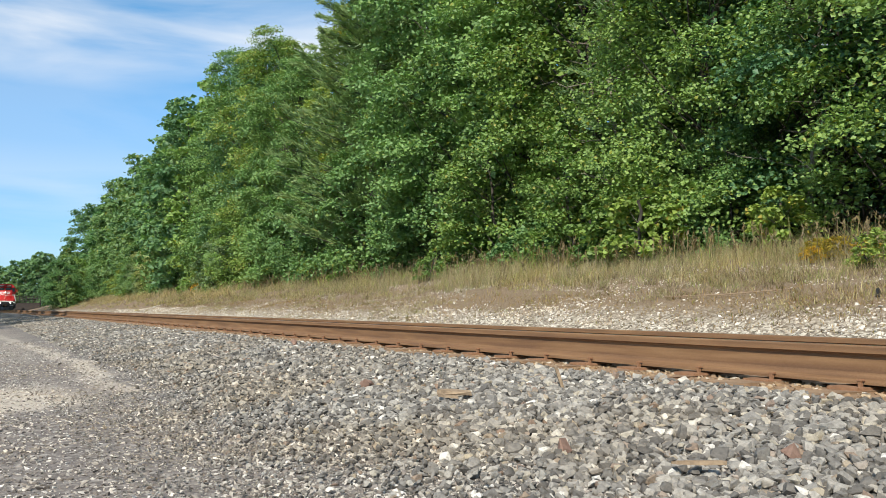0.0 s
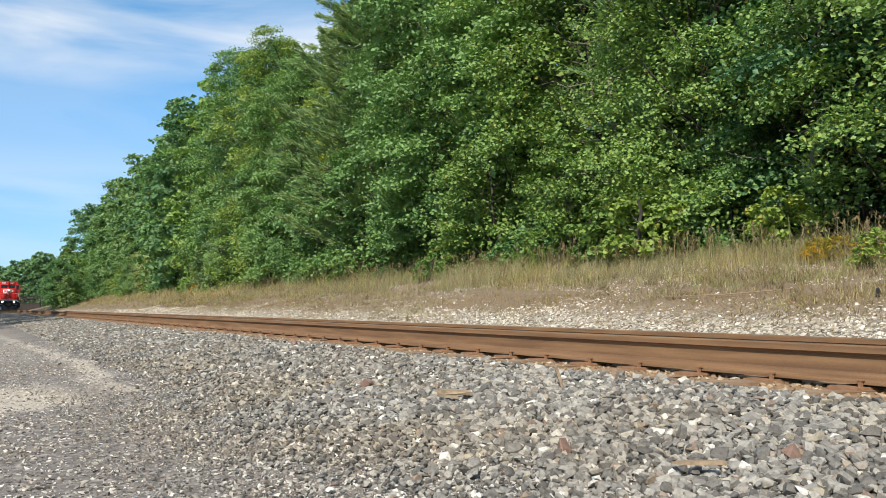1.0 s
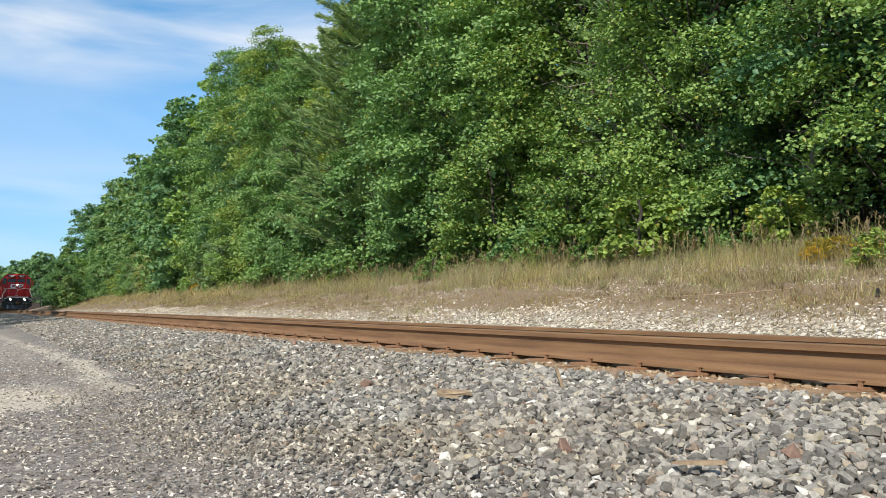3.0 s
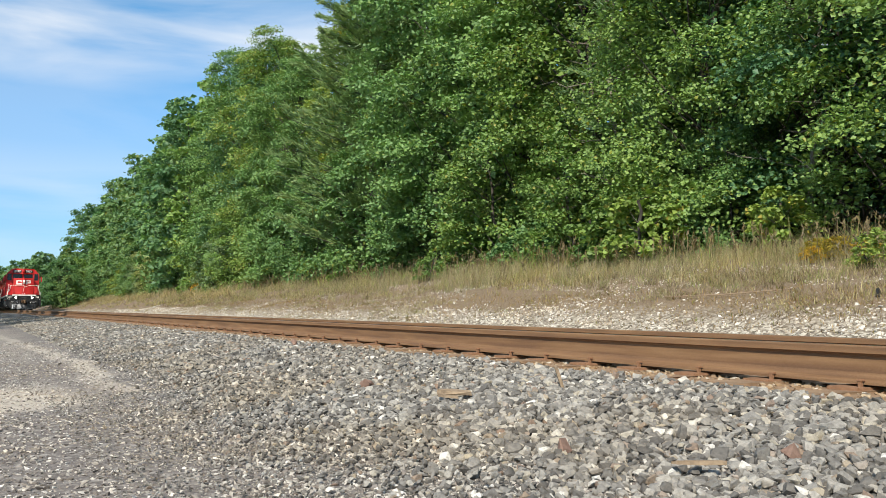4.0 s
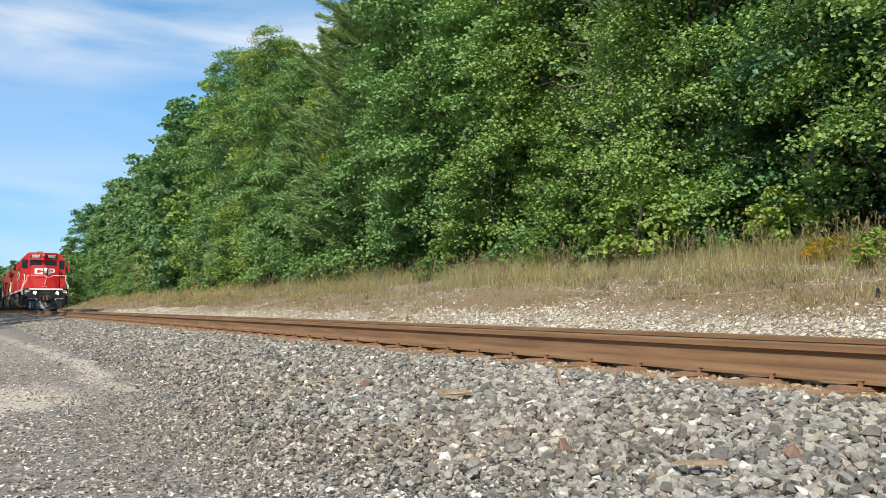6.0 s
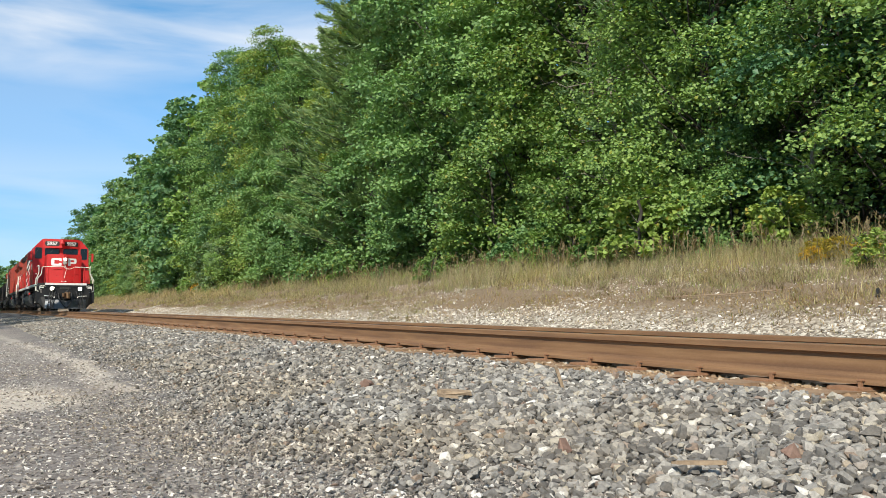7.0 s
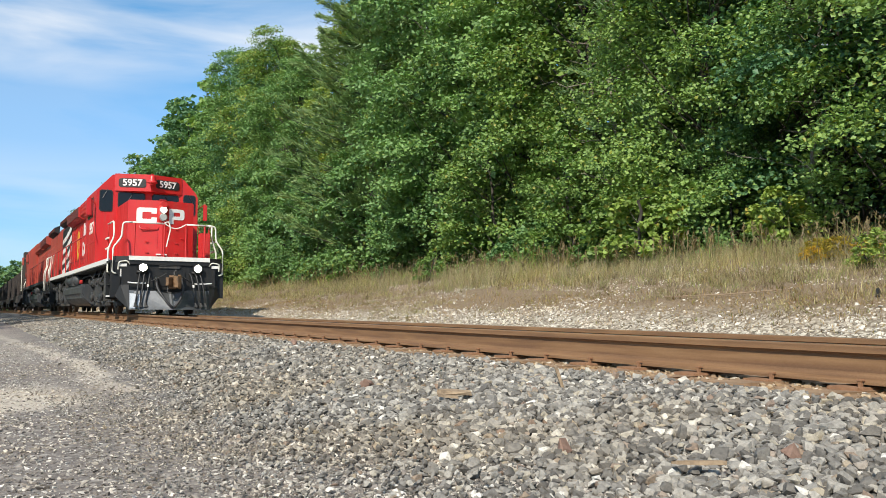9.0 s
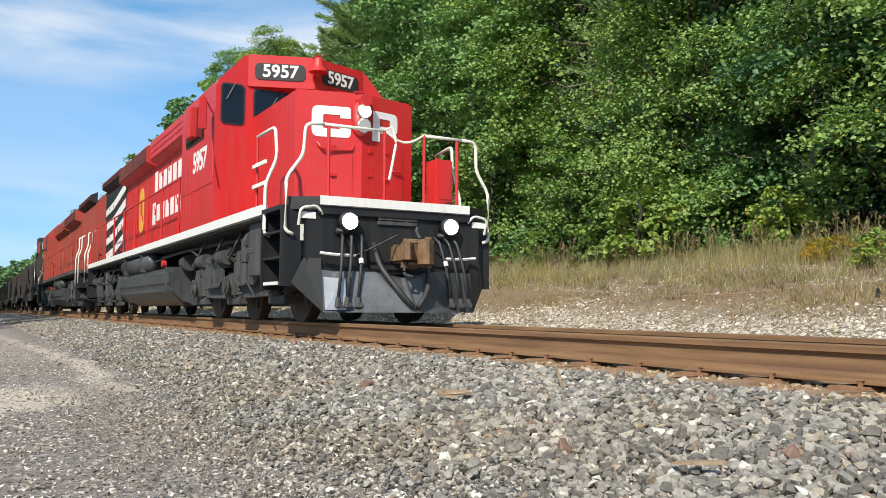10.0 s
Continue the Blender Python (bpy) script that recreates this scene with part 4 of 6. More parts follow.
def truck(parent, cx, axles):
    """Three-axle bogie: side frames, journal boxes, springs, brake cylinders, pipes."""
    sets = []
    for s in (-1, 1):
        bm = bmesh.new()
        lo, hi = min(axles), max(axles)
        poly = [(lo - 0.55, 0.62), (lo - 0.45, 0.86), (cx - 0.75, 0.92), (cx - 0.35, 0.74), (cx + 0.35, 0.74), (cx + 0.75, 0.92), (hi + 0.45, 0.86), (hi + 0.55, 0.62),
                (hi + 0.34, 0.40), (hi + 0.24, 0.66), (hi - 0.24, 0.66), (hi - 0.40, 0.36), (cx + 0.50, 0.34), (cx + 0.3, 0.50), (cx - 0.3, 0.50), (cx - 0.50, 0.34), (lo + 0.40, 0.36), (lo + 0.24, 0.66), (lo - 0.24, 0.66), (lo - 0.34, 0.40)]
        prism(bm, poly, "y", s * 1.06, s * 1.17)
        for k in (cx - 1.0, cx + 1.0):
            box(bm, k - 0.3, k + 0.3, s * 1.17, s * 1.24, 0.60, 0.86, 0.02)
        part("side_frame", bm, M["under"], parent, "dusty cast steel bogie side frame")
        for a in axles:
            bm = bmesh.new()
            box(bm, a - 0.18, a + 0.18, s * 1.02, s * 1.25, 0.36, 0.72, 0.03)
            cyl(bm, (a, s * 1.25, 0.52), (a, s * 1.30, 0.52), 0.13, 14)
            box(bm, a - 0.34, a + 0.34, s * 1.05, s * 1.2, 0.24, 0.36, 0.015)
            part("journal_box", bm, M["under"], parent)
            for d in (-0.30, 0.30):
                bm = bmesh.new()
                for i in range(6):
                    z = 0.40 + i * 0.055
                    cyl(bm, (a + d, s * 1.14, z), (a + d, s * 1.14, z + 0.03), 0.075, 10)
                cyl(bm, (a + d, s * 1.14, 0.36), (a + d, s * 1.14, 0.76), 0.05, 8)
                part("spring", bm, M["under"], parent)
        for k in (cx + 1.55, cx - 0.2, cx - 1.5):
            bm = bmesh.new()
            cyl(bm, (k - 0.24, s * 1.27, 0.98), (k + 0.16, s * 1.27, 0.98), 0.12, 14)
            cyl(bm, (k + 0.16, s * 1.27, 0.98), (k + 0.40, s * 1.27, 0.93), 0.035, 8)
            box(bm, k - 0.12, k + 0.1, s * 1.10, s * 1.28, 0.82, 0.92, 0.01)
            part("brake_cylinder", bm, M["under"], parent, "dusty grey brake cylinder")
        bm = bmesh.new()
        tube(bm, [(lo - 0.4, s * 1.22, 0.95), (cx - 0.6, s * 1.24, 1.06), (cx + 0.4, s * 1.24, 0.99), (hi + 0.3, s * 1.22, 1.08)], 0.018, 6)
        tube(bm, [(cx + 0.9, s * 1.3, 1.10), (cx + 0.8, s * 1.33, 0.86), (cx + 1.1, s * 1.30, 0.55), (cx + 1.3, s * 1.24, 0.34)], 0.016, 6)
        part("brake_pipe", bm, M["rubber"], parent)
        for a in axles:
            bm = bmesh.new()
            tube(bm, [(a + 0.44, s * 0.98, 0.95), (a + 0.5, s * 0.98, 0.6), (a + 0.5, s * 0.95, 0.18)], 0.03, 6)
            box(bm, a + 0.51, a + 0.58, s * 0.76, s * 0.9, 0.34, 0.66, 0.01)
            part("brake_shoe", bm, M["under"], parent)
        bm = bmesh.new()
        cyl(bm, (cx + 1.02, s * 1.3, 0.55), (cx + 1.02, s * 1.3, 1.15), 0.055, 10)
        cyl(bm, (cx + 1.02, s * 1.3, 0.85), (cx + 1.02, s * 1.3, 1.18), 0.075, 10)
        part("damper", bm, M["under"], parent)
        for k in (cx + 0.95, cx - 0.95):
            bm = bmesh.new()
            prism(bm, [(k - 0.62, 0.62), (k - 0.4, 0.52), (k + 0.4, 0.52), (k + 0.62, 0.62), (k + 0.62, 0.92), (k + 0.45, 1.04), (k - 0.45, 1.04), (k - 0.62, 0.92)], "y", s * 1.245, s * 1.285)
            pl = part("bolster_plate", bm, M["under"], parent, "dusty cast plate on the bogie side")
            # flat black discs stand in for the shade inside the plate's holes
            for dx in (-0.36, 0.0, 0.36):
                bm = bmesh.new()
                cyl(bm, (k + dx, s * 1.285, 0.64), (k + dx, s * 1.289, 0.64), 0.05, 10)
                part("dark_hole_disc", bm, M["rubber"], pl)
            for dx in (-0.5, -0.18, 0.18, 0.5):
                bm = bmesh.new()
                cyl(bm, (k + dx, s * 1.285, 0.92), (k + dx, s * 1.305, 0.92), 0.028, 6)
                part("bolt", bm, M["under"], pl)
        for a in axles:
            bm = bmesh.new()
            cyl(bm, (a, s * 1.30, 0.52), (a, s * 1.33, 0.52), 0.16, 18)
            cyl(bm, (a, s * 1.33, 0.52), (a, s * 1.35, 0.52), 0.09, 14)
            cap = part("journal_cap", bm, M["tank"], parent, "round journal cover")
            for q in range(6):
                bm = bmesh.new()
                bx, bz = a + 0.125 * math.cos(q * 1.047), 0.52 + 0.125 * math.sin(q * 1.047)
                cyl(bm, (bx, s * 1.33, bz), (bx, s * 1.345, bz), 0.016, 6)
                part("bolt", bm, M["under"], cap)
        for k, z in ((cx + 1.9, 0.72), (cx + 0.3, 0.8), (cx - 0.7, 0.76), (cx - 1.9, 0.74)):
            bm = bmesh.new()
            tube(bm, [(k + 0.35, s * 1.24, 1.34), (k + 0.28, s * 1.34, 1.12), (k + 0.05, s * 1.36, z + 0.12), (k - 0.22, s * 1.33, z + 0.2), (k - 0.3, s * 1.22, z + 0.34)], 0.022, 6, 0.14)
            part("cable_loop", bm, M["rubber"], parent, "black cable loop", True)
    bm = bmesh.new()
    box(bm, cx - 1.7, cx + 1.7, -0.7, 0.7, 0.62, 1.0, 0.03)
    part("bogie_frame", bm, M["under"], parent)
    for a in axles:
        sets.append(wheelset(parent, a))
    return sets


def loco_front(L, red):
    """Platform edge, pilot, plow, coupler, hoses, steps and handrails of one end."""
    bm = bmesh.new()
    prism(bm, [(0.0, -1.08), (0.0, 1.08), (-0.22, 1.50), (-0.95, 1.50), (-0.95, -1.50), (-0.22, -1.50)], "z", 1.40, 1.455)
    part("platform", bm, M["black"], L, "black front platform")
    bm = bmesh.new()
    prism(bm, [(0.0, 1.45), (0.03, 1.46), (0.03, 1.572), (0.0, 1.572)], "y", -1.07, 1.07)
    box(bm, -0.85, 0.0, -1.07, 1.07, 1.457, 1.555)
    part("platform_edge", bm, M["white"], L, "white front edge stripe")
    for s in (-1, 1):
        bm = bmesh.new()
        prism(bm, [(0.02, s * 1.07), (-0.22, s * 1.44), (-0.24, s * 1.43), (0.0, s * 1.05)], "z", 1.455, 1.56)
        part("corner_edge", bm, M["black"], L)
    # pilot plate with pockets
    bm = bmesh.new()
    box(bm, -0.06, 0.0, -1.24, 1.24, 0.62, 1.40, 0.01)
    box(bm, -0.05, 0.03, -0.42, 0.42, 0.66, 1.16, 0.02)
    box(bm, 0.0, 0.05, -1.1, 1.1, 1.34, 1.40, 0.008)
    part("pilot", bm, M["black"], L, "black pilot plate")
    bm = bmesh.new()
    box(bm, 0.0, 0.035, -0.29, 0.27, 1.25, 1.30, 0.005)
    box(bm, 0.0, 0.035, -0.29, 0.27, 1.31, 1.36, 0.005)
    part("pilot_grille", bm, M["under"], L)
    # V plow: two swept wings with outer flares
    for s in (-1, 1):
        bm = bmesh.new()
        pts = [(0.52, 0.0, 0.14), (0.14, s * 1.06, 0.14), (0.05, s * 1.06, 0.66), (0.24, s * 0.42, 0.66), (0.20, 0.0, 0.58)]
        v = [bm.verts.new(p) for p in pts]
        w = [bm.verts.new((p[0] - 0.03, p[1], p[2])) for p in pts]
        n = len(v)
        bm.faces.new(v), bm.faces.new(w[::-1])
        for i in range(n):
            bm.faces.new((v[i], v[(i + 1) % n], w[(i + 1) % n], w[i]))
        plow = part("plow", bm, M["plow"], L, "worn dark steel snow plow wing")
        bm = bmesh.new()
        pts = [(0.14, s * 1.06, 0.14), (-0.12, s * 1.38, 0.50), (-0.02, s * 1.26, 0.80), (0.05, s * 1.06, 0.80)]
        v = [bm.verts.new(p) for p in pts]
        w = [bm.verts.new((p[0] - 0.03, p[1] - s * 0.01, p[2])) for p in pts]
        bm.faces.new(v), bm.faces.new(w[::-1])
        for i in range(4):
            bm.faces.new((v[i], v[(i + 1) % 4], w[(i + 1) % 4], w[i]))
        part("plow_flare", bm, M["black"], L)
        if s < 0:
            bm = bmesh.new()
            pts = [(0.155, s * 1.04, 0.17), (0.245, s * 0.80, 0.17), (0.195, s * 0.80, 0.55), (0.085, s * 1.04, 0.57)]
            v = [bm.verts.new(p) for p in pts]
            w = [bm.verts.new((p[0] - 0.02, p[1], p[2])) for p in pts]
            bm.faces.new(v), bm.faces.new(w[::-1])
            for i in range(4):
                bm.faces.new((v[i], v[(i + 1) % 4], w[(i + 1) % 4], w[i]))
            part("scraped_patch", bm, M["bare"], L, "bare scraped steel patch on the plow")
        # white uncoupling bar with bent ends
        bm = bmesh.new()
        tube(bm, [(0.12, s * 0.64, 0.84), (0.14, s * 0.9, 0.84), (0.12, s * 1.10, 0.86)], 0.02, 6)
        part("uncoupling_lever", bm, M["white"], L, "white uncoupling lever")
        bm = bmesh.new()
        tube(bm, [(0.1, s * 0.62, 0.84), (0.22, s * 0.36, 0.98), (0.30, s * 0.15, 1.10)], 0.014, 6)
        part("lift_rod", bm, M["black"], L)
        # ditch light
        bm = bmesh.new()
        cyl(bm, (0.0, s * 0.72, 1.26), (0.13, s * 0.72, 1.26), 0.125, 20)
        box(bm, 0.0, 0.06, s * 0.72 - 0.15, s * 0.72 + 0.15, 1.10, 1.18, 0.01)
        d = part("ditch_light", bm, M["black"], L, "round black ditch light housing", True)
        bm = bmesh.new()
        cyl(bm, (0.13, s * 0.72, 1.26), (0.15, s * 0.72, 1.26), 0.1, 20)
        part("lens", bm, M["lamp"], d, "glowing ditch light lens")
        # brake hoses, three a side
        for k, (a, col) in enumerate(((0.60, 1), (0.74, 0), (0.86, 0))):
            bm = bmesh.new()
            tube(bm, [(0.02, s * (a - 0.08), 1.12), (0.12, s * (a - 0.05), 1.05), (0.22, s * a, 0.72), (0.25, s * (a + 0.05), 0.30)], 0.021, 6, 0.12)
            h = part("air_hose", bm, M["rubber"], L, "", True)
            bm = bmesh.new()
            cyl(bm, (0.25, s * (a + 0.05), 0.32), (0.26, s * (a + 0.07), 0.20), 0.032, 8)
            box(bm, 0.24, 0.29, s * (a + 0.05) - 0.03, s * (a + 0.05) + 0.05, 0.20, 0.26, 0.008)
            part("glad_hand", bm, M["under"], h)
            if not col:
                continue
            bm = bmesh.new()
            cyl(bm, (0.20, s * (a - 0.005), 0.80), (0.22, s * (a + 0.0), 0.74), 0.030, 8)
            part("clamp", bm, M["white"], h)
        # step well: side sheets, treads, white edges
        bm = bmesh.new()
        box(bm, -0.97, -0.93, s * 1.05, s * 1.50, 0.42, 1.45)
        box(bm, -0.93, -0.10, s * 1.05, s * 1.08, 0.50, 1.40)
        prism(bm, [(s * 1.24, 0.46), (s * 1.50, 0.46), (s * 1.50, 1.45), (s * 1.24, 1.45)], "x", -0.20, -0.16)
        well = part("step_well", bm, M["black"], L, "black stairwell with steel treads")
        for z in (0.48, 0.80, 1.12):
            bm = bmesh.new()
            box(bm, -0.93, -0.20, s * 1.08, s * 1.48, z, z + 0.03)
            part("tread", bm, M["black"], well)
            bm = bmesh.new()
            box(bm, -0.93, -0.20, s * 1.10, s * 1.13, z + 0.03, z + 0.28)
            part("riser", bm, M["black"], well)
        for z in (0.48,):
            bm = bmesh.new()
            box(bm, -0.80, -0.30, s * 1.482, s * 1.51, z - 0.005, z + 0.035)
            part("step_edge", bm, M["white"], L, "white step edge")
        bm = bmesh.new()
        box(bm, -0.15, -0.135, s * 1.22, s * 1.26, 1.02, 1.22)
        part("edge_mark", bm, M["white"], L)
        bm = bmesh.new()
        box(bm, 0.0, 0.014, s * 1.12, s * 1.32, 1.28, 1.36)
        part("class_plate", bm, M["white"], L, "small white plate")
        # handrails round the stairwell
        bm = bmesh.new()
        tube(bm, [(-0.06, s * 1.00, 2.48), (-0.08, s * 1.23, 2.47), (-0.10, s * 1.25, 2.08), (-0.12, s * 1.46, 1.78), (-0.12, s * 1.46, 1.13), (-0.12, s * 1.36, 1.09)], 0.023, 8, 0.09)
        part("corner_handrail", bm, M["rail_white"], L, "white bent stair handrail", True)
        bm = bmesh.new()
        tube(bm, [(-1.52, s * 1.40, 2.53), (-0.92, s * 1.34, 2.57), (-0.88, s * 1.33, 2.15), (-0.90, s * 1.47, 1.80), (-0.90, s * 1.48, 1.16), (-0.90, s * 1.40, 1.12)], 0.023, 8, 0.09)
        part("stair_handrail", bm, M["rail_white"], L, "white bent stair handrail", True)
        bm = bmesh.new()
        cyl(bm, (-1.50, s * 1.40, 1.53), (-1.50, s * 1.40, 2.54), 0.021, 8)
        part("rail_post", bm, red, L)
        for z in (1.80, 2.08):
            bm = bmesh.new()
            box(bm, -1.5, -0.95, s * 1.44, s * 1.47, z, z + 0.05)
            part("guard_bar", bm, M["rail_white"], L)
        bm = bmesh.new()
        tube(bm, [(-0.02, s * 1.33, 1.20), (0.05, s * 1.33, 1.40), (0.05, s * 1.12, 1.44), (0.03, s * 1.04, 1.34)], 0.018, 6, 0.06)
        part("grab_iron", bm, M["rail_white"], L, "white grab iron")
        bm = bmesh.new()
        cyl(bm, (-0.08, s * 0.93, 1.45), (-0.08, s * 0.93, 2.49), 0.024, 8)
        part("rail_post", bm, red, L)
    # front rail with a slack chain in the middle
    for a, b in ((1.00, 0.16), (-0.42, -1.00)):
        bm = bmesh.new()
        tube(bm, [(-0.07, -a, 2.48), (-0.07, -b, 2.48)], 0.022, 8)
        part("front_handrail", bm, M["rail_white"], L, "white front handrail", True)
    bm = bmesh.new()
    tube(bm, [(-0.07, -0.16 + i * 0.58 / 8, 2.49 - 0.13 * math.sin(math.pi * i / 8)) for i in range(9)], 0.017, 6, 0.02)
    part("safety_chain", bm, M["rail_white"], L, "white slack safety chain", True)
    bm = bmesh.new()
    tube(bm, [(-0.07, -0.16, 2.49), (-0.05, -0.06, 2.55), (-0.05, 0.0, 2.35), (-0.05, -0.10, 1.85)], 0.018, 6)
    part("hanging_cable", bm, M["rail_white"], L, "cable hanging from the handrail")
    for y in (-0.16, 0.42):
        bm = bmesh.new()
        cyl(bm, (-0.07, y, 1.56), (-0.07, y, 2.49), 0.022, 8)
        part("rail_post", bm, red, L)
    # coupler
    bm = bmesh.new()
    box(bm, -0.2, 0.42, -0.11, 0.11, 0.76, 1.0, 0.03)
    prism(bm, [(0.36, -0.12), (0.50, -0.20), (0.66, -0.23), (0.69, -0.17), (0.58, -0.10), (0.50, -0.02), (0.50, 0.10), (0.38, 0.12)], "z", 0.78, 0.99)
    prism(bm, [(0.50, 0.03), (0.60, -0.02), (0.70, 0.0), (0.73, 0.07), (0.66, 0.17), (0.52, 0.19)], "z", 0.73, 1.03)
    cyl(bm, (0.57, 0.14, 0.69), (0.57, 0.14, 1.07), 0.045, 12)
    prism(bm, [(0.30, 0.69), (0.52, 0.72), (0.52, 0.76), (0.30, 0.77)], "y", -0.10, 0.10)
    prism(bm, [(0.30, 1.0), (0.50, 1.0), (0.46, 1.05), (0.32, 1.06)], "y", -0.08, 0.08)
    c = part("coupler", bm, M["coupler"], L, "rusty knuckle coupler")
    bm = bmesh.new()
    tube(bm, [(0.62, 0.0, 1.04), (0.52, 0.0, 1.14), (0.35, 0.1, 1.2)], 0.018, 6)
    part("lift_link", bm, M["under"], c)
    bm = bmesh.new()
    tube(bm, [(0.5, -0.14, 0.76), (0.5, -0.16, 0.6), (0.52, -0.05, 0.58)], 0.02, 6)
    part("chain_loop", bm, M["under"], c)
    for s, a in ((-1, 0.36), (1, 0.30)):
        bm = bmesh.new()
        tube(bm, [(0.06, s * a, 1.0), (0.26, s * (a + 0.02), 0.72), (0.46, s * 0.2, 0.40), (0.52, s * 0.03, 0.20)], 0.034, 8, 0.18)
        part("train_line_hose", bm, M["rubber"], L, "thick black train-line hose", True)


def loco_body(L, red, lead):
    sets = []
    # frame and white side sill
    bm = bmesh.new()
    box(bm, -19.6, -0.95, -1.42, 1.42, 1.36, 1.452)
    box(bm, -19.5, -0.3, -0.55, 0.55, 1.0, 1.36, 0.02)
    part("frame", bm, M["under"], L, "dark steel underframe")
    for s in (-1, 1):
        bm = bmesh.new()
        box(bm, -18.7, -0.95, s * 1.42, s * 1.505, 1.40, 1.53)
        part("side_sill", bm, M["white"] if lead else M["under"], L, "white side sill stripe" if lead else "")
        bm = bmesh.new()
        tube(bm, [(-18.2, s * 1.1, 1.28), (-6.0, s * 1.14, 1.27), (-1.5, s * 1.1, 1.22)], 0.03, 6)
        tube(bm, [(-15.0, s * 1.25, 1.2), (-9.0, s * 1.28, 1.18), (-5.8, s * 1.3, 1.24), (-5.0, s * 1.3, 1.05)], 0.018, 6)
        part("air_pipe", bm, M["under"], L)
        bm = bmesh.new()
        cyl(bm, (-12.6, s * 1.27, 1.18), (-9.2, s * 1.27, 1.18), 0.19, 18)
        part("air_reservoir", bm, M["tank"], L, "grey cylindrical air reservoir", True)
        for x in (-12.0, -9.8):
            bm = bmesh.new()
            box(bm, x - 0.03, x + 0.03, s * 1.05, s * 1.47, 0.97, 1.39)
            part("reservoir_strap", bm, M["under"], L)
    # fuel tank with sloped ends and bottom
    bm = bmesh.new()
    sec = [(-1.42, 0.98), (-1.42, 0.58), (-1.05, 0.24), (1.05, 0.24), (1.42, 0.58), (1.42, 0.98)]
    prism(bm, sec, "x", -13.3, -7.0)
    es = [e for e in bm.edges if abs(e.verts[0].co.x - e.verts[1].co.x) > 1]
    bmesh.ops.bevel(bm, geom=es, offset=0.10, segments=3, affect="EDGES")
    t = part("fuel_tank", bm, M["tank"], L, "dusty grey-black fuel tank")
    for x in (-13.1, -7.2):
        bm = bmesh.new()
        prism(bm, [(-1.44, 0.985), (-1.44, 0.575), (-1.06, 0.225), (1.06, 0.225), (1.44, 0.575), (1.44, 0.985)], "x", x - 0.04, x + 0.04)
        part("tank_strap", bm, M["tank"], t)
    for s in (-1, 1):
        bm = bmesh.new()
        cyl(bm, (-6.9, s * 1.1, 1.05), (-6.55, s * 1.12, 1.05), 0.16, 14)
        part("air_filter", bm, M["under"], L)
        bm = bmesh.new()
        cyl(bm, (-7.6, s * 1.36, 1.06), (-7.6, s * 1.44, 1.06), 0.07, 10)
        part("filler_cap", bm, M["red"], L, "red filler cap")
        bm = bmesh.new()
        box(bm, -1.9, -1.25, s * 1.0, s * 1.38, 0.62, 1.36, 0.02)
        cyl(bm, (-2.05, s * 1.28, 1.14), (-1.9, s * 1.28, 1.14), 0.14, 12)
        part("sand_trap", bm, M["under"], L)
    sets += truck(L, -3.3, (-1.2, -3.3, -5.4))
    sets += truck(L, -16.8, (-14.7, -16.8, -18.9))
    # nose with a V front
    bm = bmesh.new()
    prism(bm, [(-3.45, -0.91), (-1.38, -0.91), (-1.16, 0.0), (-1.38, 0.91), (-3.45, 0.91)], "z", 1.555, 3.25)
    es = [e for e in bm.edges if all(v.co.z > 3.1 for v in e.verts)]
    bmesh.ops.bevel(bm, geom=es, offset=0.03, segments=2, affect="EDGES")
    nose = part("nose", bm, red, L, "short nose with a shallow V front")
    bm = bmesh.new()
    box(bm, -1.26, -1.18, -0.10, 0.10, 3.25, 3.28, 0.008)
    part("nose_cap", bm, red, nose)
    ang = math.degrees(math.atan2(0.22, 0.91))
    for s in (-1, 1):
        # hinges, latches and a seam of the nose door
        for z in (1.75, 2.05, 2.45):
            bm = bmesh.new()
            box(bm, -0.03, 0.03, -0.04, 0.04, -0.02, 0.02, 0.005)
            h = part("hinge", bm, red, nose)
            h.location = (-1.24, s * 0.40, z)
    bm = bmesh.new()
    tube(bm, [(-1.28, -0.62, 2.50), (-1.22, -0.58, 2.41), (-1.17, -0.14, 2.41), (-1.20, -0.10, 2.50)], 0.02, 6)
    part("nose_step", bm, red, nose)
    bm = bmesh.new()
    box(bm, -1.21, -1.14, -0.16, -0.03, 1.68, 1.72, 0.004)
    box(bm, -1.20, -1.14, 0.03, 0.13, 1.68, 1.72, 0.004)
    part("marker_plate", bm, M["white"], nose)
    d = plate("nose_door", nose, face(-1.16 - 0.22 * 0.42 / 0.91 + 0.002, -0.43, 2.08, ang), 0.62, 0.98, 0.05, 0.012, red, "red nose door panel")
    for z in (-0.34, 0.0, 0.34):
        bm = bmesh.new()
        box(bm, -0.34, -0.27, z - 0.03, z + 0.03, 0.0, 0.028, 0.005)
        part("hinge", bm, red, d)
    bm = bmesh.new()
    tube(bm, [(0.1, 0.1, 0.01), (0.1, 0.1, 0.05), (0.24, 0.1, 0.05), (0.24, 0.1, 0.01)], 0.012, 6, 0.02)
    part("handle", bm, red, d)
    plate("nose_hatch", nose, face(-1.16 - 0.22 * 0.45 / 0.91 + 0.002, 0.45, 2.02, -ang), 0.66, 0.82, 0.03, 0.008, red, "red nose hatch")
    # headlights
    bm = bmesh.new()
    prism(bm, rounded(0.28, 0.52, 0.13), "x", -1.22, -1.09)
    for v in bm.verts:
        v.co.z += 2.87
    hl = part("headlight_housing", bm, red, nose, "red twin headlight housing", True)
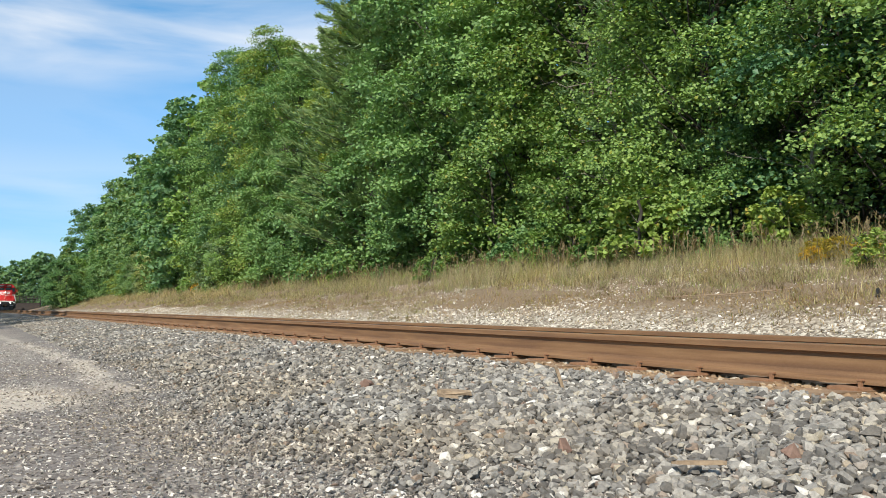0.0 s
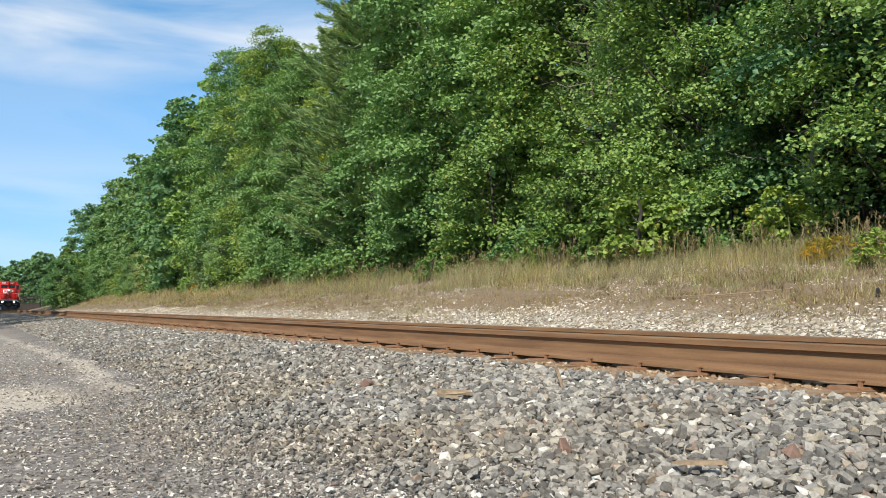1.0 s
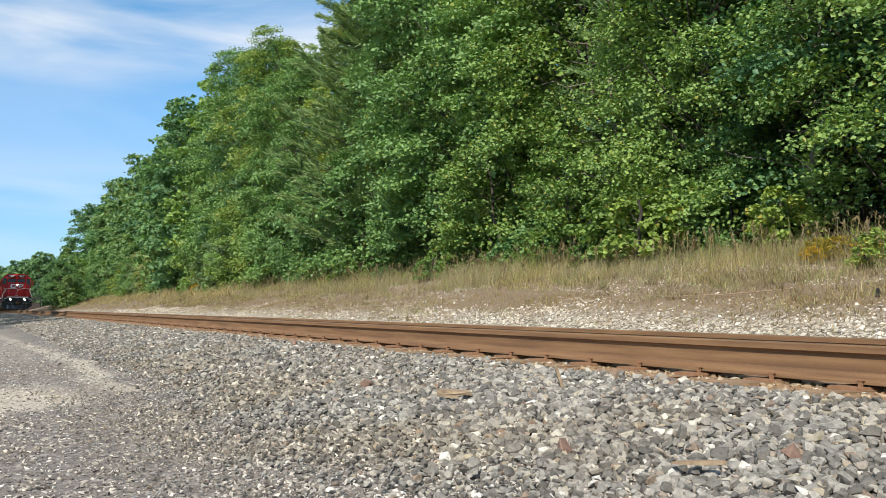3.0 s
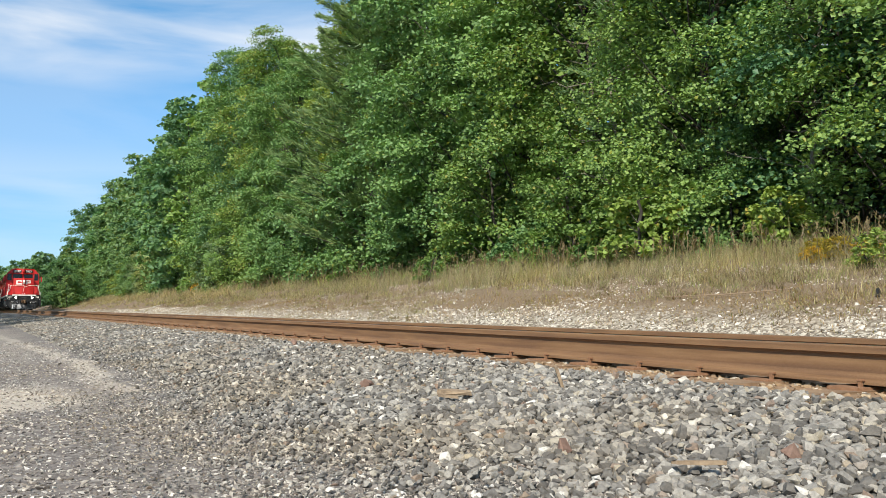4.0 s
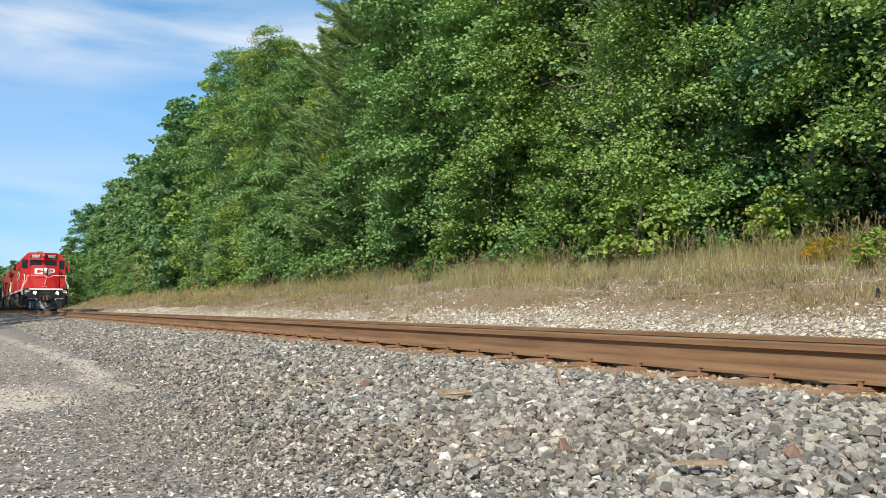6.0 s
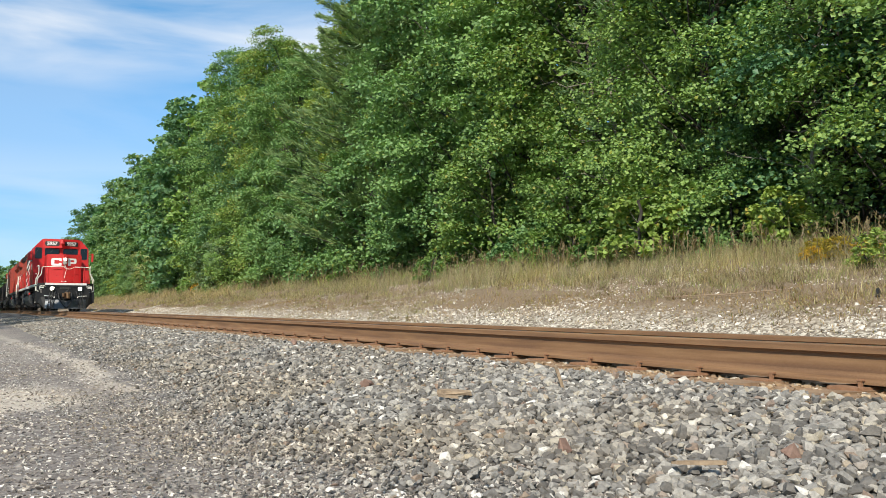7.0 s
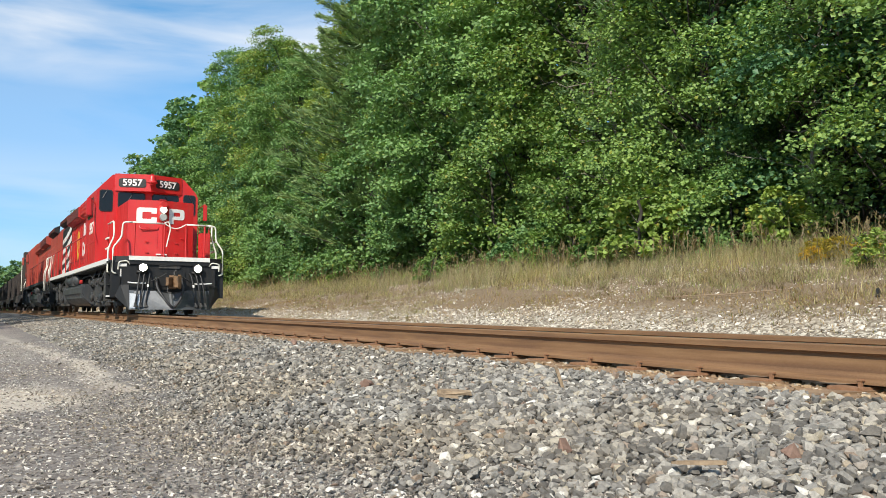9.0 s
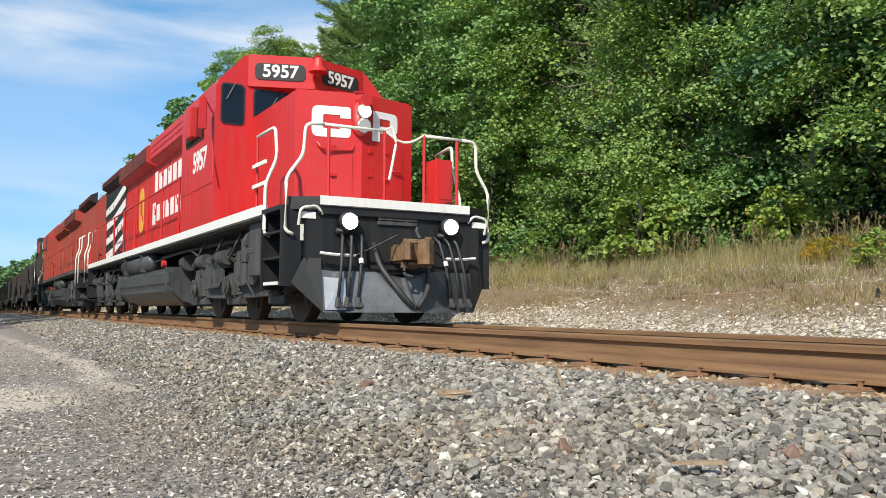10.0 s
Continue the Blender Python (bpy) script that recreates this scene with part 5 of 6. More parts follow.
    for z, mm in ((2.97, "lamp_dim"), (2.76, "lamp_off")):
        bm = bmesh.new()
        cyl(bm, (-1.10, 0, z), (-1.06, 0, z), 0.112, 20)
        part("bezel", bm, M["chrome"], hl, "dull chrome bezel", True)
        bm = bmesh.new()
        cyl(bm, (-1.06, 0, z), (-1.045, 0, z), 0.092, 20)
        part("lens", bm, M[mm], hl, "glowing headlight lens" if mm == "lamp_dim" else "unlit headlight lens")
    bm = bmesh.new()
    cyl(bm, (-1.2, 0, 3.13), (-1.0, 0, 3.12), 0.10, 14, 0.09)
    part("visor", bm, red, hl)
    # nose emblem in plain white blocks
    def block(polys, l0, s):
        bm = bmesh.new()
        for pts in polys:
            prism(bm, soft_corners(pts), "z", 0.0, 0.006)
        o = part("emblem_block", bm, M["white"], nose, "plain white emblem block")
        o.matrix_basis = face(-1.16 - 0.22 * abs(l0) / 0.91 + 0.003, l0, 2.81, -s * ang)
    if lead:
        block([[(0.27, 0.22, 0.05), (-0.28, 0.22, 0.10), (-0.28, -0.22, 0.10), (0.27, -0.22, 0.06), (0.27, -0.055, 0), (0.12, -0.055, 0), (0.12, -0.10, 0.01), (-0.12, -0.10, 0.03),
                (-0.12, 0.10, 0.03), (0.12, 0.10, 0.01), (0.12, 0.055, 0), (0.27, 0.055, 0)]], 0.42, 1)
        block([[(-0.23, -0.22, 0), (-0.09, -0.22, 0), (-0.09, 0.22, 0), (-0.23, 0.22, 0)],
               [(-0.09, 0.22, 0), (0.24, 0.22, 0.09), (0.24, -0.09, 0.09), (-0.09, -0.09, 0), (-0.09, 0.01, 0), (0.10, 0.01, 0.02), (0.10, 0.12, 0.02), (-0.09, 0.12, 0)]], -0.40, -1)
    # cab: octagonal roof, front wall, side walls
    bm = bmesh.new()
    sec = [(-1.50, 1.53), (1.50, 1.53), (1.50, 3.74), (1.02, 4.27), (-1.02, 4.27), (-1.50, 3.74)]
    prism(bm, sec, "x", -5.75, -3.42)
    es = [e for e in bm.edges if all(v.co.z > 3.7 for v in e.verts) and abs(e.verts[0].co.x - e.verts[1].co.x) > 1]
    bmesh.ops.bevel(bm, geom=es, offset=0.05, segments=2, affect="EDGES")
    cab = part("cab", bm, red, L, "crew cab with sloped roof sides")
    bm = bmesh.new()
    prism(bm, [(-3.42, -1.0), (-3.40, -1.0), (-3.06, 0.0), (-3.40, 1.0), (-3.42, 1.0)], "z", 3.74, 4.262)
    part("number_board_housing", bm, red, cab, "V-shaped housing for the number boards")
    nang = math.degrees(math.atan2(0.34, 1.0))
    for s in (-1, 1):
        l = -s * 0.52
        x = -3.06 - 0.34 * 0.52
        b = plate("number_board", cab, face(x + 0.002, l, 3.99, s * nang), 0.80, 0.27, 0.08, 0.012, M["gasket"], "black number board with white numerals")
        if lead:
            lettering(b, "5957", pose(0, 0, 0.016), 0.20, M["white"], "road_number")
    # bell
    bm = bmesh.new()
    ring = [(3.98, 0.150), (4.00, 0.150), (4.03, 0.125), (4.08, 0.105), (4.14, 0.092), (4.19, 0.080), (4.22, 0.055), (4.235, 0.02)]
    for (a, r0), (b, r1) in zip(ring, ring[1:]):
        cyl(bm, (-2.90, 0, a), (-2.90, 0, b), r0, 20, r1)
    box(bm, -3.06, -2.86, -0.045, 0.045, 4.23, 4.26, 0.01)
    cyl(bm, (-2.90, 0, 3.92), (-2.90, 0, 3.99), 0.03, 8)
    part("bell", bm, red, cab, "red painted bell")
    # front windows and windshield
    for s in (-1, 1):
        wdw = plate("side_front_window", cab, face(-3.42, s * 1.235, 3.42), 0.38, 0.66, 0.07, 0.016, M["gasket"], "rounded cab window with black gasket")
        plate("pane", wdw, pose(0, 0, 0.012), 0.33, 0.61, 0.06, 0.008, M["glass"])
        wdw = plate("windshield", cab, face(-3.42, s * 0.50, 3.46), 0.80, 0.50, 0.07, 0.016, M["gasket"], "dark windshield pane")
        plate("pane", wdw, pose(0, 0, 0.012), 0.75, 0.45, 0.06, 0.008, M["glass"])
        bm = bmesh.new()
        tube(bm, [(-3.39, s * 0.45, 3.72), (-3.375, s * 0.6, 3.45)], 0.01, 5)
        tube(bm, [(-3.385, -s * -1.2, 3.76), (-3.375, s * 1.34, 3.48)], 0.01, 5)
        part("wiper", bm, M["gasket"], cab)
        # cab flank: window, sliding sash, mirror box, arm rest, door seam
        wdw = plate("cab_side_window", cab, flank(-4.75, s * 1.50, 3.28), 1.25, 0.62, 0.06, 0.014, M["gasket"], "sliding cab side window")
        plate("pane", wdw, pose(-0.31, 0, 0.01), 0.58, 0.56, 0.05, 0.008, M["glass"])
        plate("pane", wdw, pose(0.31, 0, 0.01), 0.58, 0.56, 0.05, 0.008, M["glass"])
        bm = bmesh.new()
        box(bm, -5.0, -4.6, s * 1.50, s * 1.62, 3.06, 3.58, 0.015)
        part("wind_deflector", bm, red, cab, "red hinged wind deflector")
        bm = bmesh.new()
        tube(bm, [(-3.6, s * 1.51, 3.3), (-3.35, s * 1.72, 3.5), (-3.33, s * 1.72, 3.1)], 0.012, 6)
        tube(bm, [(-3.6, s * 1.51, 3.3), (-3.3, s * 1.55, 2.2)], 0.012, 6)
        box(bm, -3.36, -3.31, s * 1.66, s * 1.78, 2.95, 3.45, 0.01)
        part("mirror", bm, red, cab, "red folding mirror on its arm")
        bm = bmesh.new()
        box(bm, -5.7, -3.5, s * 1.50, s * 1.508, 2.16, 2.19)
        box(bm, -4.9, -4.88, s * 1.50, s * 1.51, 1.6, 2.16)
        part("panel_seam", bm, red, cab)
        if lead:
            lettering(cab, "5957", flank(-4.38, s * 1.503, 2.62), 0.34, M["white"], "road_number", stretch=0.95)
    bm = bmesh.new()
    box(bm, -5.6, -3.5, -0.9, 0.9, 4.265, 4.29, 0.01)
    part("roof_sheet", bm, red, cab)
    # tool box and posts on the far corner of the platform
    bm = bmesh.new()
    box(bm, -1.05, -0.75, 0.98, 1.26, 1.555, 2.33, 0.015)
    box(bm, -0.75, -0.74, 1.02, 1.22, 1.75, 2.2, 0.004)
    part("battery_box", bm, red, L, "red cabinet on the front platform")
    # long hood
    bm = bmesh.new()
    sec = [(-0.98, 1.53), (0.98, 1.53), (0.98, 3.75), (0.72, 4.12), (-0.72, 4.12), (-0.98, 3.75)]
    prism(bm, sec, "x", -19.0, -5.75)
    hood = part("long_hood", bm, red, L, "long engine hood")
    for s in (-1, 1):
        x = -6.0
        while x > -18.3:
            w = 0.78
            if not (-12.4 > x > -13.0):
                bm = bmesh.new()
                box(bm, x - w + 0.02, x - 0.02, s * 0.98, s * 1.0, 1.62, 3.38, 0.006)
                d = part("hood_door", bm, red, hood)
                bm = bmesh.new()
                box(bm, x - w + 0.06, x - w + 0.10, s * 1.0, s * 1.03, 2.35, 2.5, 0.004)
                part("latch", bm, red, d)
                for z in (1.8, 2.5, 3.2):
                    bm = bmesh.new()
                    box(bm, x - 0.07, x - 0.03, s * 1.0, s * 1.02, z, z + 0.08)
                    part("hinge", bm, red, d)
            x -= w + 0.02
        # upper bulges: filter box, dynamic brake, flared radiator
        for name, x0, x1, z0, z1, wd, mm in (("filter_box", -10.6, -5.8, 3.46, 4.16, 1.18, red), ("brake_grid_box", -14.9, -10.8, 3.48, 4.12, 1.22, red), ("radiator_wing", -18.9, -15.3, 3.80, 4.24, 1.14, M["black"])):
            bm = bmesh.new()
            prism(bm, [(s * 0.9, z0 + 0.02), (s * wd, z0 + 0.14), (s * wd, z1 - 0.12), (s * 0.9, z1)], "x", x0, x1)
            o = part(name, bm, mm, hood)
            bm = bmesh.new()
            n = 12 if name == "brake_grid_box" else 3
            for i in range(n):
                z = z0 + 0.16 + (z1 - z0 - 0.30) * i / n
                box(bm, x0 + 0.1, x1 - 0.1, s * wd, s * (wd + 0.018), z, z + 0.022)
            gm = M["grille"] if name != "filter_box" else red
            part("louvre", bm, gm, o, "louvred grille")
            bm = bmesh.new()
            box(bm, x0 + 0.06, x1 - 0.06, s * wd, s * (wd + 0.006), z0 + 0.15, z1 - 0.13)
            part("grille_backing", bm, gm, o)
        # walkway handrail
        bm = bmesh.new()
        tube(bm, [(-18.6, s * 1.47, 2.55), (-5.9, s * 1.47, 2.55)], 0.019, 6)
        part("side_handrail", bm, red, L, "side walkway handrail")
        for i in range(9):
            bm = bmesh.new()
            cyl(bm, (-6.0 - i * 1.55, s * 1.47, 1.52), (-6.0 - i * 1.55, s * 1.47, 2.56), 0.02, 6)
            part("stanchion", bm, red, L)
        if lead:
            # name in plain white bars, crest in gold, stripes at the rear
            for row, (z, n, x1) in enumerate(((2.92, 8, -7.05), (2.20, 7, -7.75))):
                for i in range(n):
                    bm = bmesh.new()
                    xx = x1 - 0.5 * i
                    box(bm, xx - 0.32, xx, s * 1.0, s * 1.008, z - (0.06 if i == (n - 1) else 0), z + (0.46 if i == (n - 1) else 0.38))
                    part("name_bar", bm, M["white"], hood, "plain white bar in place of a letter")
            bm = bmesh.new()
            prism(bm, [(p[0] - 12.55, p[1] + 2.65) for p in rounded(0.62, 1.15, 0.28)], "y", s * 1.0, s * 1.008)
            part("crest", bm, M["yellow"], hood, "plain gold crest shape")
            bm = bmesh.new()
            prism(bm, [(p[0] - 12.55, p[1] + 2.72) for p in rounded(0.24, 0.42, 0.1)], "y", s * 1.008, s * 1.013)
            part("crest_field", bm, red, hood)
            bm = bmesh.new()
            box(bm, -18.9, -15.0, s * 1.001, s * 1.006, 1.62, 3.74)
            part("stripe_field", bm, M["black"], hood, "black field behind the white stripes")
            for i in range(4):
                bm = bmesh.new()
                x0 = -18.8
                z0 = 1.66 + i * 0.47
                prism(bm, [(x0, z0), (x0 + 1.6, z0 + 0.10), (x0 + 3.7, z0 + 0.42), (x0 + 3.7, z0 + 0.66 if i < 3 else 3.73), (x0 + 1.6, z0 + 0.33), (x0, z0 + 0.2)], "y", s * 1.006, s * 1.011)
                part("white_stripe", bm, M["white"], hood, "white slanted stripe")
    bm = bmesh.new()
    for x in (-16.0, -17.1, -18.2):
        cyl(bm, (x, 0, 4.12), (x, 0, 4.30), 0.55, 24)
    part("radiator_fans", bm, M["black"], hood, "black roof fan housings")
    for x in (-10.6, -12.6):
        bm = bmesh.new()
        cyl(bm, (x, 0, 4.1), (x, 0, 4.33), 0.6, 24)
        part("brake_fan", bm, M["grille"], hood)
    bm = bmesh.new()
    box(bm, -9.2, -8.9, -0.5, 0.5, 4.1, 4.35, 0.02)
    part("exhaust_stack", bm, M["black"], hood)
    for s in (-1, 1):
        bm = bmesh.new()
        cyl(bm, (-14.5, s * 0.3, 4.36), (-14.1, s * 0.3, 4.36), 0.05, 10, 0.09)
        box(bm, -14.5, -14.4, s * 0.3 - 0.03, s * 0.3 + 0.03, 4.1, 4.36)
        part("horn", bm, M["black"], hood)
    # rear end
    bm = bmesh.new()
    box(bm, -19.66, -19.6, -1.24, 1.24, 0.5, 1.45, 0.01)
    box(bm, -20.3, -19.6, -0.12, 0.12, 0.76, 1.0, 0.02)
    part("rear_pilot", bm, M["black"], L)
    for s in (-1, 1):
        bm = bmesh.new()
        box(bm, -18.75, -18.7, s * 1.05, s * 1.5, 0.42, 1.45)
        box(bm, -19.5, -18.7, s * 1.05, s * 1.48, 0.46, 0.5)
        box(bm, -19.5, -18.7, s * 1.05, s * 1.48, 0.86, 0.9)
        part("rear_step_well", bm, M["black"], L)
        for x in (-18.72, -19.52):
            bm = bmesh.new()
            tube(bm, [(x, s * 1.3, 2.62), (x, s * 1.42, 2.6), (x, s * 1.42, 2.2), (x, s * 1.52, 1.9), (x, s * 1.52, 1.0)], 0.023, 8, 0.09)
            part("rear_handrail", bm, M["rail_white"], L, "white bent stair handrail", True)
    return sets


def make_loco(lead):
    red = M["red"] if lead else M["red_old"]
    L = tagged(new("locomotive"), "bright red diesel freight locomotive with white handrails on the rails" if lead else "faded red diesel locomotive coupled behind the leading one", "locomotive")
    loco_front(L, red)
    return L, loco_body(L, red, lead)


def make_rack_car(tall):
    """A flat car with stake racks carrying long steel rails."""
    C = tagged(new("rail_rack_car"), "dark steel flat car with stake racks full of long rails", "freight car", group="rail rack cars of the train")
    n = 17.6
    bm = bmesh.new()
    box(bm, -n, 0, -1.35, 1.35, 1.0, 1.14, 0.01)
    box(bm, -n + 0.3, -0.3, -0.3, 0.3, 0.7, 1.0, 0.02)
    part("deck", bm, M["steel_dark"], C)
    for s in (-1, 1):
        bm = bmesh.new()
        prism(bm, [(-n, 0.92), (-n + 3, 0.92), (-n + 4.5, 0.62), (-4.5, 0.62), (-3, 0.92), (0, 0.92), (0, 1.13), (-n, 1.13)], "y", s * 1.352, s * 1.40)
        part("side_sill", bm, M["steel_dark"], C)
    for i in range(13):
        x = -0.8 - i * (n - 1.6) / 12
        top = 2.95
        for s in (-1, 1):
            bm = bmesh.new()
            box(bm, x - 0.05, x + 0.05, s * 1.26, s * 1.36, 1.14, top, 0.01)
            part("stake", bm, M["steel_dark"], C)
        for k in range(5):
            bm = bmesh.new()
            box(bm, x - 0.05, x + 0.05, -1.26, 1.26, 1.16 + k * 0.36, 1.22 + k * 0.36)
            part("cross_bearer", bm, M["steel_dark"], C)
    for k in range(5):
        for j in range(3):
            bm = bmesh.new()
            y = -0.95 + j * 0.95
            box(bm, -n + 0.1, -0.1, y - 0.07, y + 0.07, 1.222 + k * 0.36, 1.24 + k * 0.36)
            box(bm, -n + 0.1, -0.1, y - 0.012, y + 0.012, 1.24 + k * 0.36, 1.35 + k * 0.36)
            box(bm, -n + 0.1, -0.1, y - 0.036, y + 0.036, 1.35 + k * 0.36, 1.39 + k * 0.36)
            part("carried_rail", bm, M["steel_dark"], C)
    if tall:
        for x in (-0.5, -1.6):
            for s in (-1, 1):
                bm = bmesh.new()
                box(bm, x - 0.1, x + 0.1, s * 1.20, s * 1.4, 1.14, 4.0, 0.01)
                part("gantry_post", bm, M["steel_dark"], C)
            bm = bmesh.new()
            box(bm, x - 0.1, x + 0.1, -1.4, 1.4, 4.0, 4.15, 0.01)
            box(bm, x - 0.06, x + 0.06, -1.2, 1.2, 3.4, 3.5, 0.01)
            part("gantry_beam", bm, M["steel_dark"], C)
        for s in (-1, 1):
            bm = bmesh.new()
            tube(bm, [(-1.9, s * 1.45, 1.4), (-1.9, s * 1.45, 3.7), (-2.4, s * 1.45, 3.75)], 0.03, 6)
            part("grab_rail", bm, M["rail_white"], C)
    sets = []
    for cx in (-2.6, -n + 2.6):
        for s in (-1, 1):
            bm = bmesh.new()
            prism(bm, [(cx - 1.15, 0.38), (cx - 0.5, 0.3), (cx + 0.5, 0.3), (cx + 1.15, 0.38), (cx + 1.15, 0.6), (cx + 0.5, 0.78), (cx - 0.5, 0.78), (cx - 1.15, 0.6)], "y", s * 0.96, s * 1.1)
            part("bogie_side_frame", bm, M["under"], C)
        bm = bmesh.new()
        box(bm, cx - 0.2, cx + 0.2, -1.0, 1.0, 0.45, 0.7)
        part("bolster", bm, M["under"], C)
        for d in (-0.85, 0.85):
            sets.append(wheelset(C, cx + d, 0.42))
    bm = bmesh.new()
    box(bm, -n - 0.5, -n, -0.1, 0.1, 0.76, 0.98, 0.02)
    box(bm, 0, 0.5, -0.1, 0.1, 0.76, 0.98, 0.02)
    part("coupler", bm, M["coupler"], C)
    return C, sets


# each vehicle with its distance behind the head of the train, its turn, and its wheelsets
TRAIN = []
first, first_sets = make_loco(True)
TRAIN.append((first, 0.0, 0, first_sets))
second, second_sets = make_loco(False)
TRAIN.append((second, 40.7, 180, second_sets))
for i in range(5):
    car, car_sets = make_rack_car(i == 0)
    TRAIN.append((car, 42.2 + i * 18.6, 0, car_sets))

# ---- bridge parapet and railing beyond the wood ----
def make_bridge():
    B = tagged(new("bridge_railing"), "dark steel bridge girder with a post railing on top", "railing")
    a, b = Vector((-192.0, 8.2, 0)), Vector((-184.0, 12.8, 0))
    d = (b - a).normalized()
    n = Vector((-d.y, d.x, 0))
    bm = bmesh.new()
    for z0, z1, t in ((-0.6, 1.0, 0.12), (0.92, 1.06, 0.22), (-0.65, -0.5, 0.22)):
        p = [a - n * t, b - n * t, b + n * t, a + n * t]
        prism(bm, [(q.x, q.y) for q in p], "z", z0, z1)
    part("girder", bm, M["steel_dark"], B, "dark riveted girder")
    L = (b - a).length
    for i in range(9):
        p = a + d * (L * i / 8)
        bm = bmesh.new()
        cyl(bm, (p.x, p.y, 1.06), (p.x, p.y, 2.45), 0.07, 6)
        part("post", bm, M["steel_dark"], B)
    for z in (1.5, 1.95, 2.42):
        bm = bmesh.new()
        cyl(bm, (a.x, a.y, z), (b.x, b.y, z), 0.05, 6)
        part("rail_bar", bm, M["steel_dark"], B)


make_bridge()


# ---- shrubs and small things on the bank ----
def make_shrubs():
    gold = broadleaf(61, 0.9, 0.6, 14, 130, 0.06, M["gold"], 0.25, "shrub", "golden-yellow flowering shrub at the wood's edge", "shrub")
    green = broadleaf(62, 1.5, 0.9, 14, 130, 0.12, M["leaf_c"], 0.05, "shrub", "yellow-green shrub at the foot of the trees", "shrub")
    dark = broadleaf(63, 1.3, 0.9, 14, 130, 0.13, M["leaf_a"], 0.05, "shrub", "low green shrub at the foot of the trees", "shrub")
    rng = random.Random(9)
    used = set()

    def put(k, x, y, size):
        plant(k, x, y, rng.uniform(0, 360), size, k not in used)
        used.add(k)
    for x, y, s in ((-9.6, 13.7, 0.55), (-10.2, 13.9, 0.5), (-9.0, 13.6, 0.5), (-9.9, 13.4, 0.4), (-18.5, 15.4, 0.5), (-57, 14.8, 1.1), (-62, 14.6, 0.9)):
        put(gold, x, y, s)
    for i in range(26):
        x = -12 - i * 2.6 - rng.uniform(0, 1.5)
        put(rng.choice((dark, dark, green)), x, 15.0 + rng.uniform(-0.5, 0.6) + track_y(x), rng.uniform(0.45, 1.1))
    for x, y, s in ((-15.5, 14.5, 1.2), (-16.6, 14.7, 1.3), (-17.5, 14.9, 1.1), (-8.3, 12.8, 0.42), (-25, 13.6, 0.6)):
        put(green, x, y, s)


make_shrubs()


def make_weeds():
    """Tall dry stalks with seed heads in front of the trees."""
    rng = np.random.default_rng(17)
    p = spots_in(rng, 800, -46, -6, 12.6, 15.4, 1.2)
    V, F, base = [], [], 0
    for q in p:
        h = rng.uniform(0.35, 0.85)
        lx, ly = rng.normal() * 0.08, rng.normal() * 0.08
        a = rng.uniform(0, 3.14)
        w = np.array([math.cos(a), math.sin(a), 0]) * 0.006
        top = q + np.array([lx, ly, h])
        V += [q - w, q + w, top + w, top - w]
        F.append([base, base + 1, base + 2, base + 3])
        base += 4
        for k in range(7):
            c = top - np.array([lx, ly, h]) * (0.03 + 0.25 * rng.random()) + rng.normal(size=3) * 0.018
            d = rng.normal(size=3) * 0.022 + np.array([0, 0, 0.035])
            e = np.cross(d, rng.normal(size=3))
            e = e / (np.linalg.norm(e) + 1e-9) * 0.013
            V += [c - d, c + e, c + d, c - e]
            F.append([base, base + 1, base + 2, base + 3])
            base += 4
    tagged(new("dry_weeds", raw_mesh("dry_weeds", np.array(V), np.array(F), [M["weed"]])), "tall brown weed stalks with dry seed heads", "weeds", kind="stuff")


make_weeds()
rng_d = np.random.default_rng(23)
blades("dead_weeds", rng_d, spots_in(rng_d, 9000, -48, -4, 8.8, 10.8, 1.3), 0.2, 0.005, M["weed"], "low brown dead weeds at the foot of the bank", 0.9)


def splinter(x, y, length, turn, w, mat, label, lift=0.0, up=0.0):
    rng = np.random.default_rng(int(abs(x) * 100))
    bm = bmesh.new()
    prof = [(-0.5, 0.2), (-0.42, -0.5), (0.1, -0.42), (0.5, -0.15), (0.38, 0.42), (-0.2, 0.5)]
    prism(bm, [(a * length, b * w) for a, b in prof], "z", 0, w * 0.45)
    for v in bm.verts:
        v.co += Vector(rng.normal(size=3)) * w * 0.08
    ob = part("wood_splinter", bm, mat, None)
    tagged(ob, label, "wood scrap")
    ob.matrix_basis = pose(x, y, ground_z(x, y) + 0.025 + lift, 0, up, turn)
    return ob


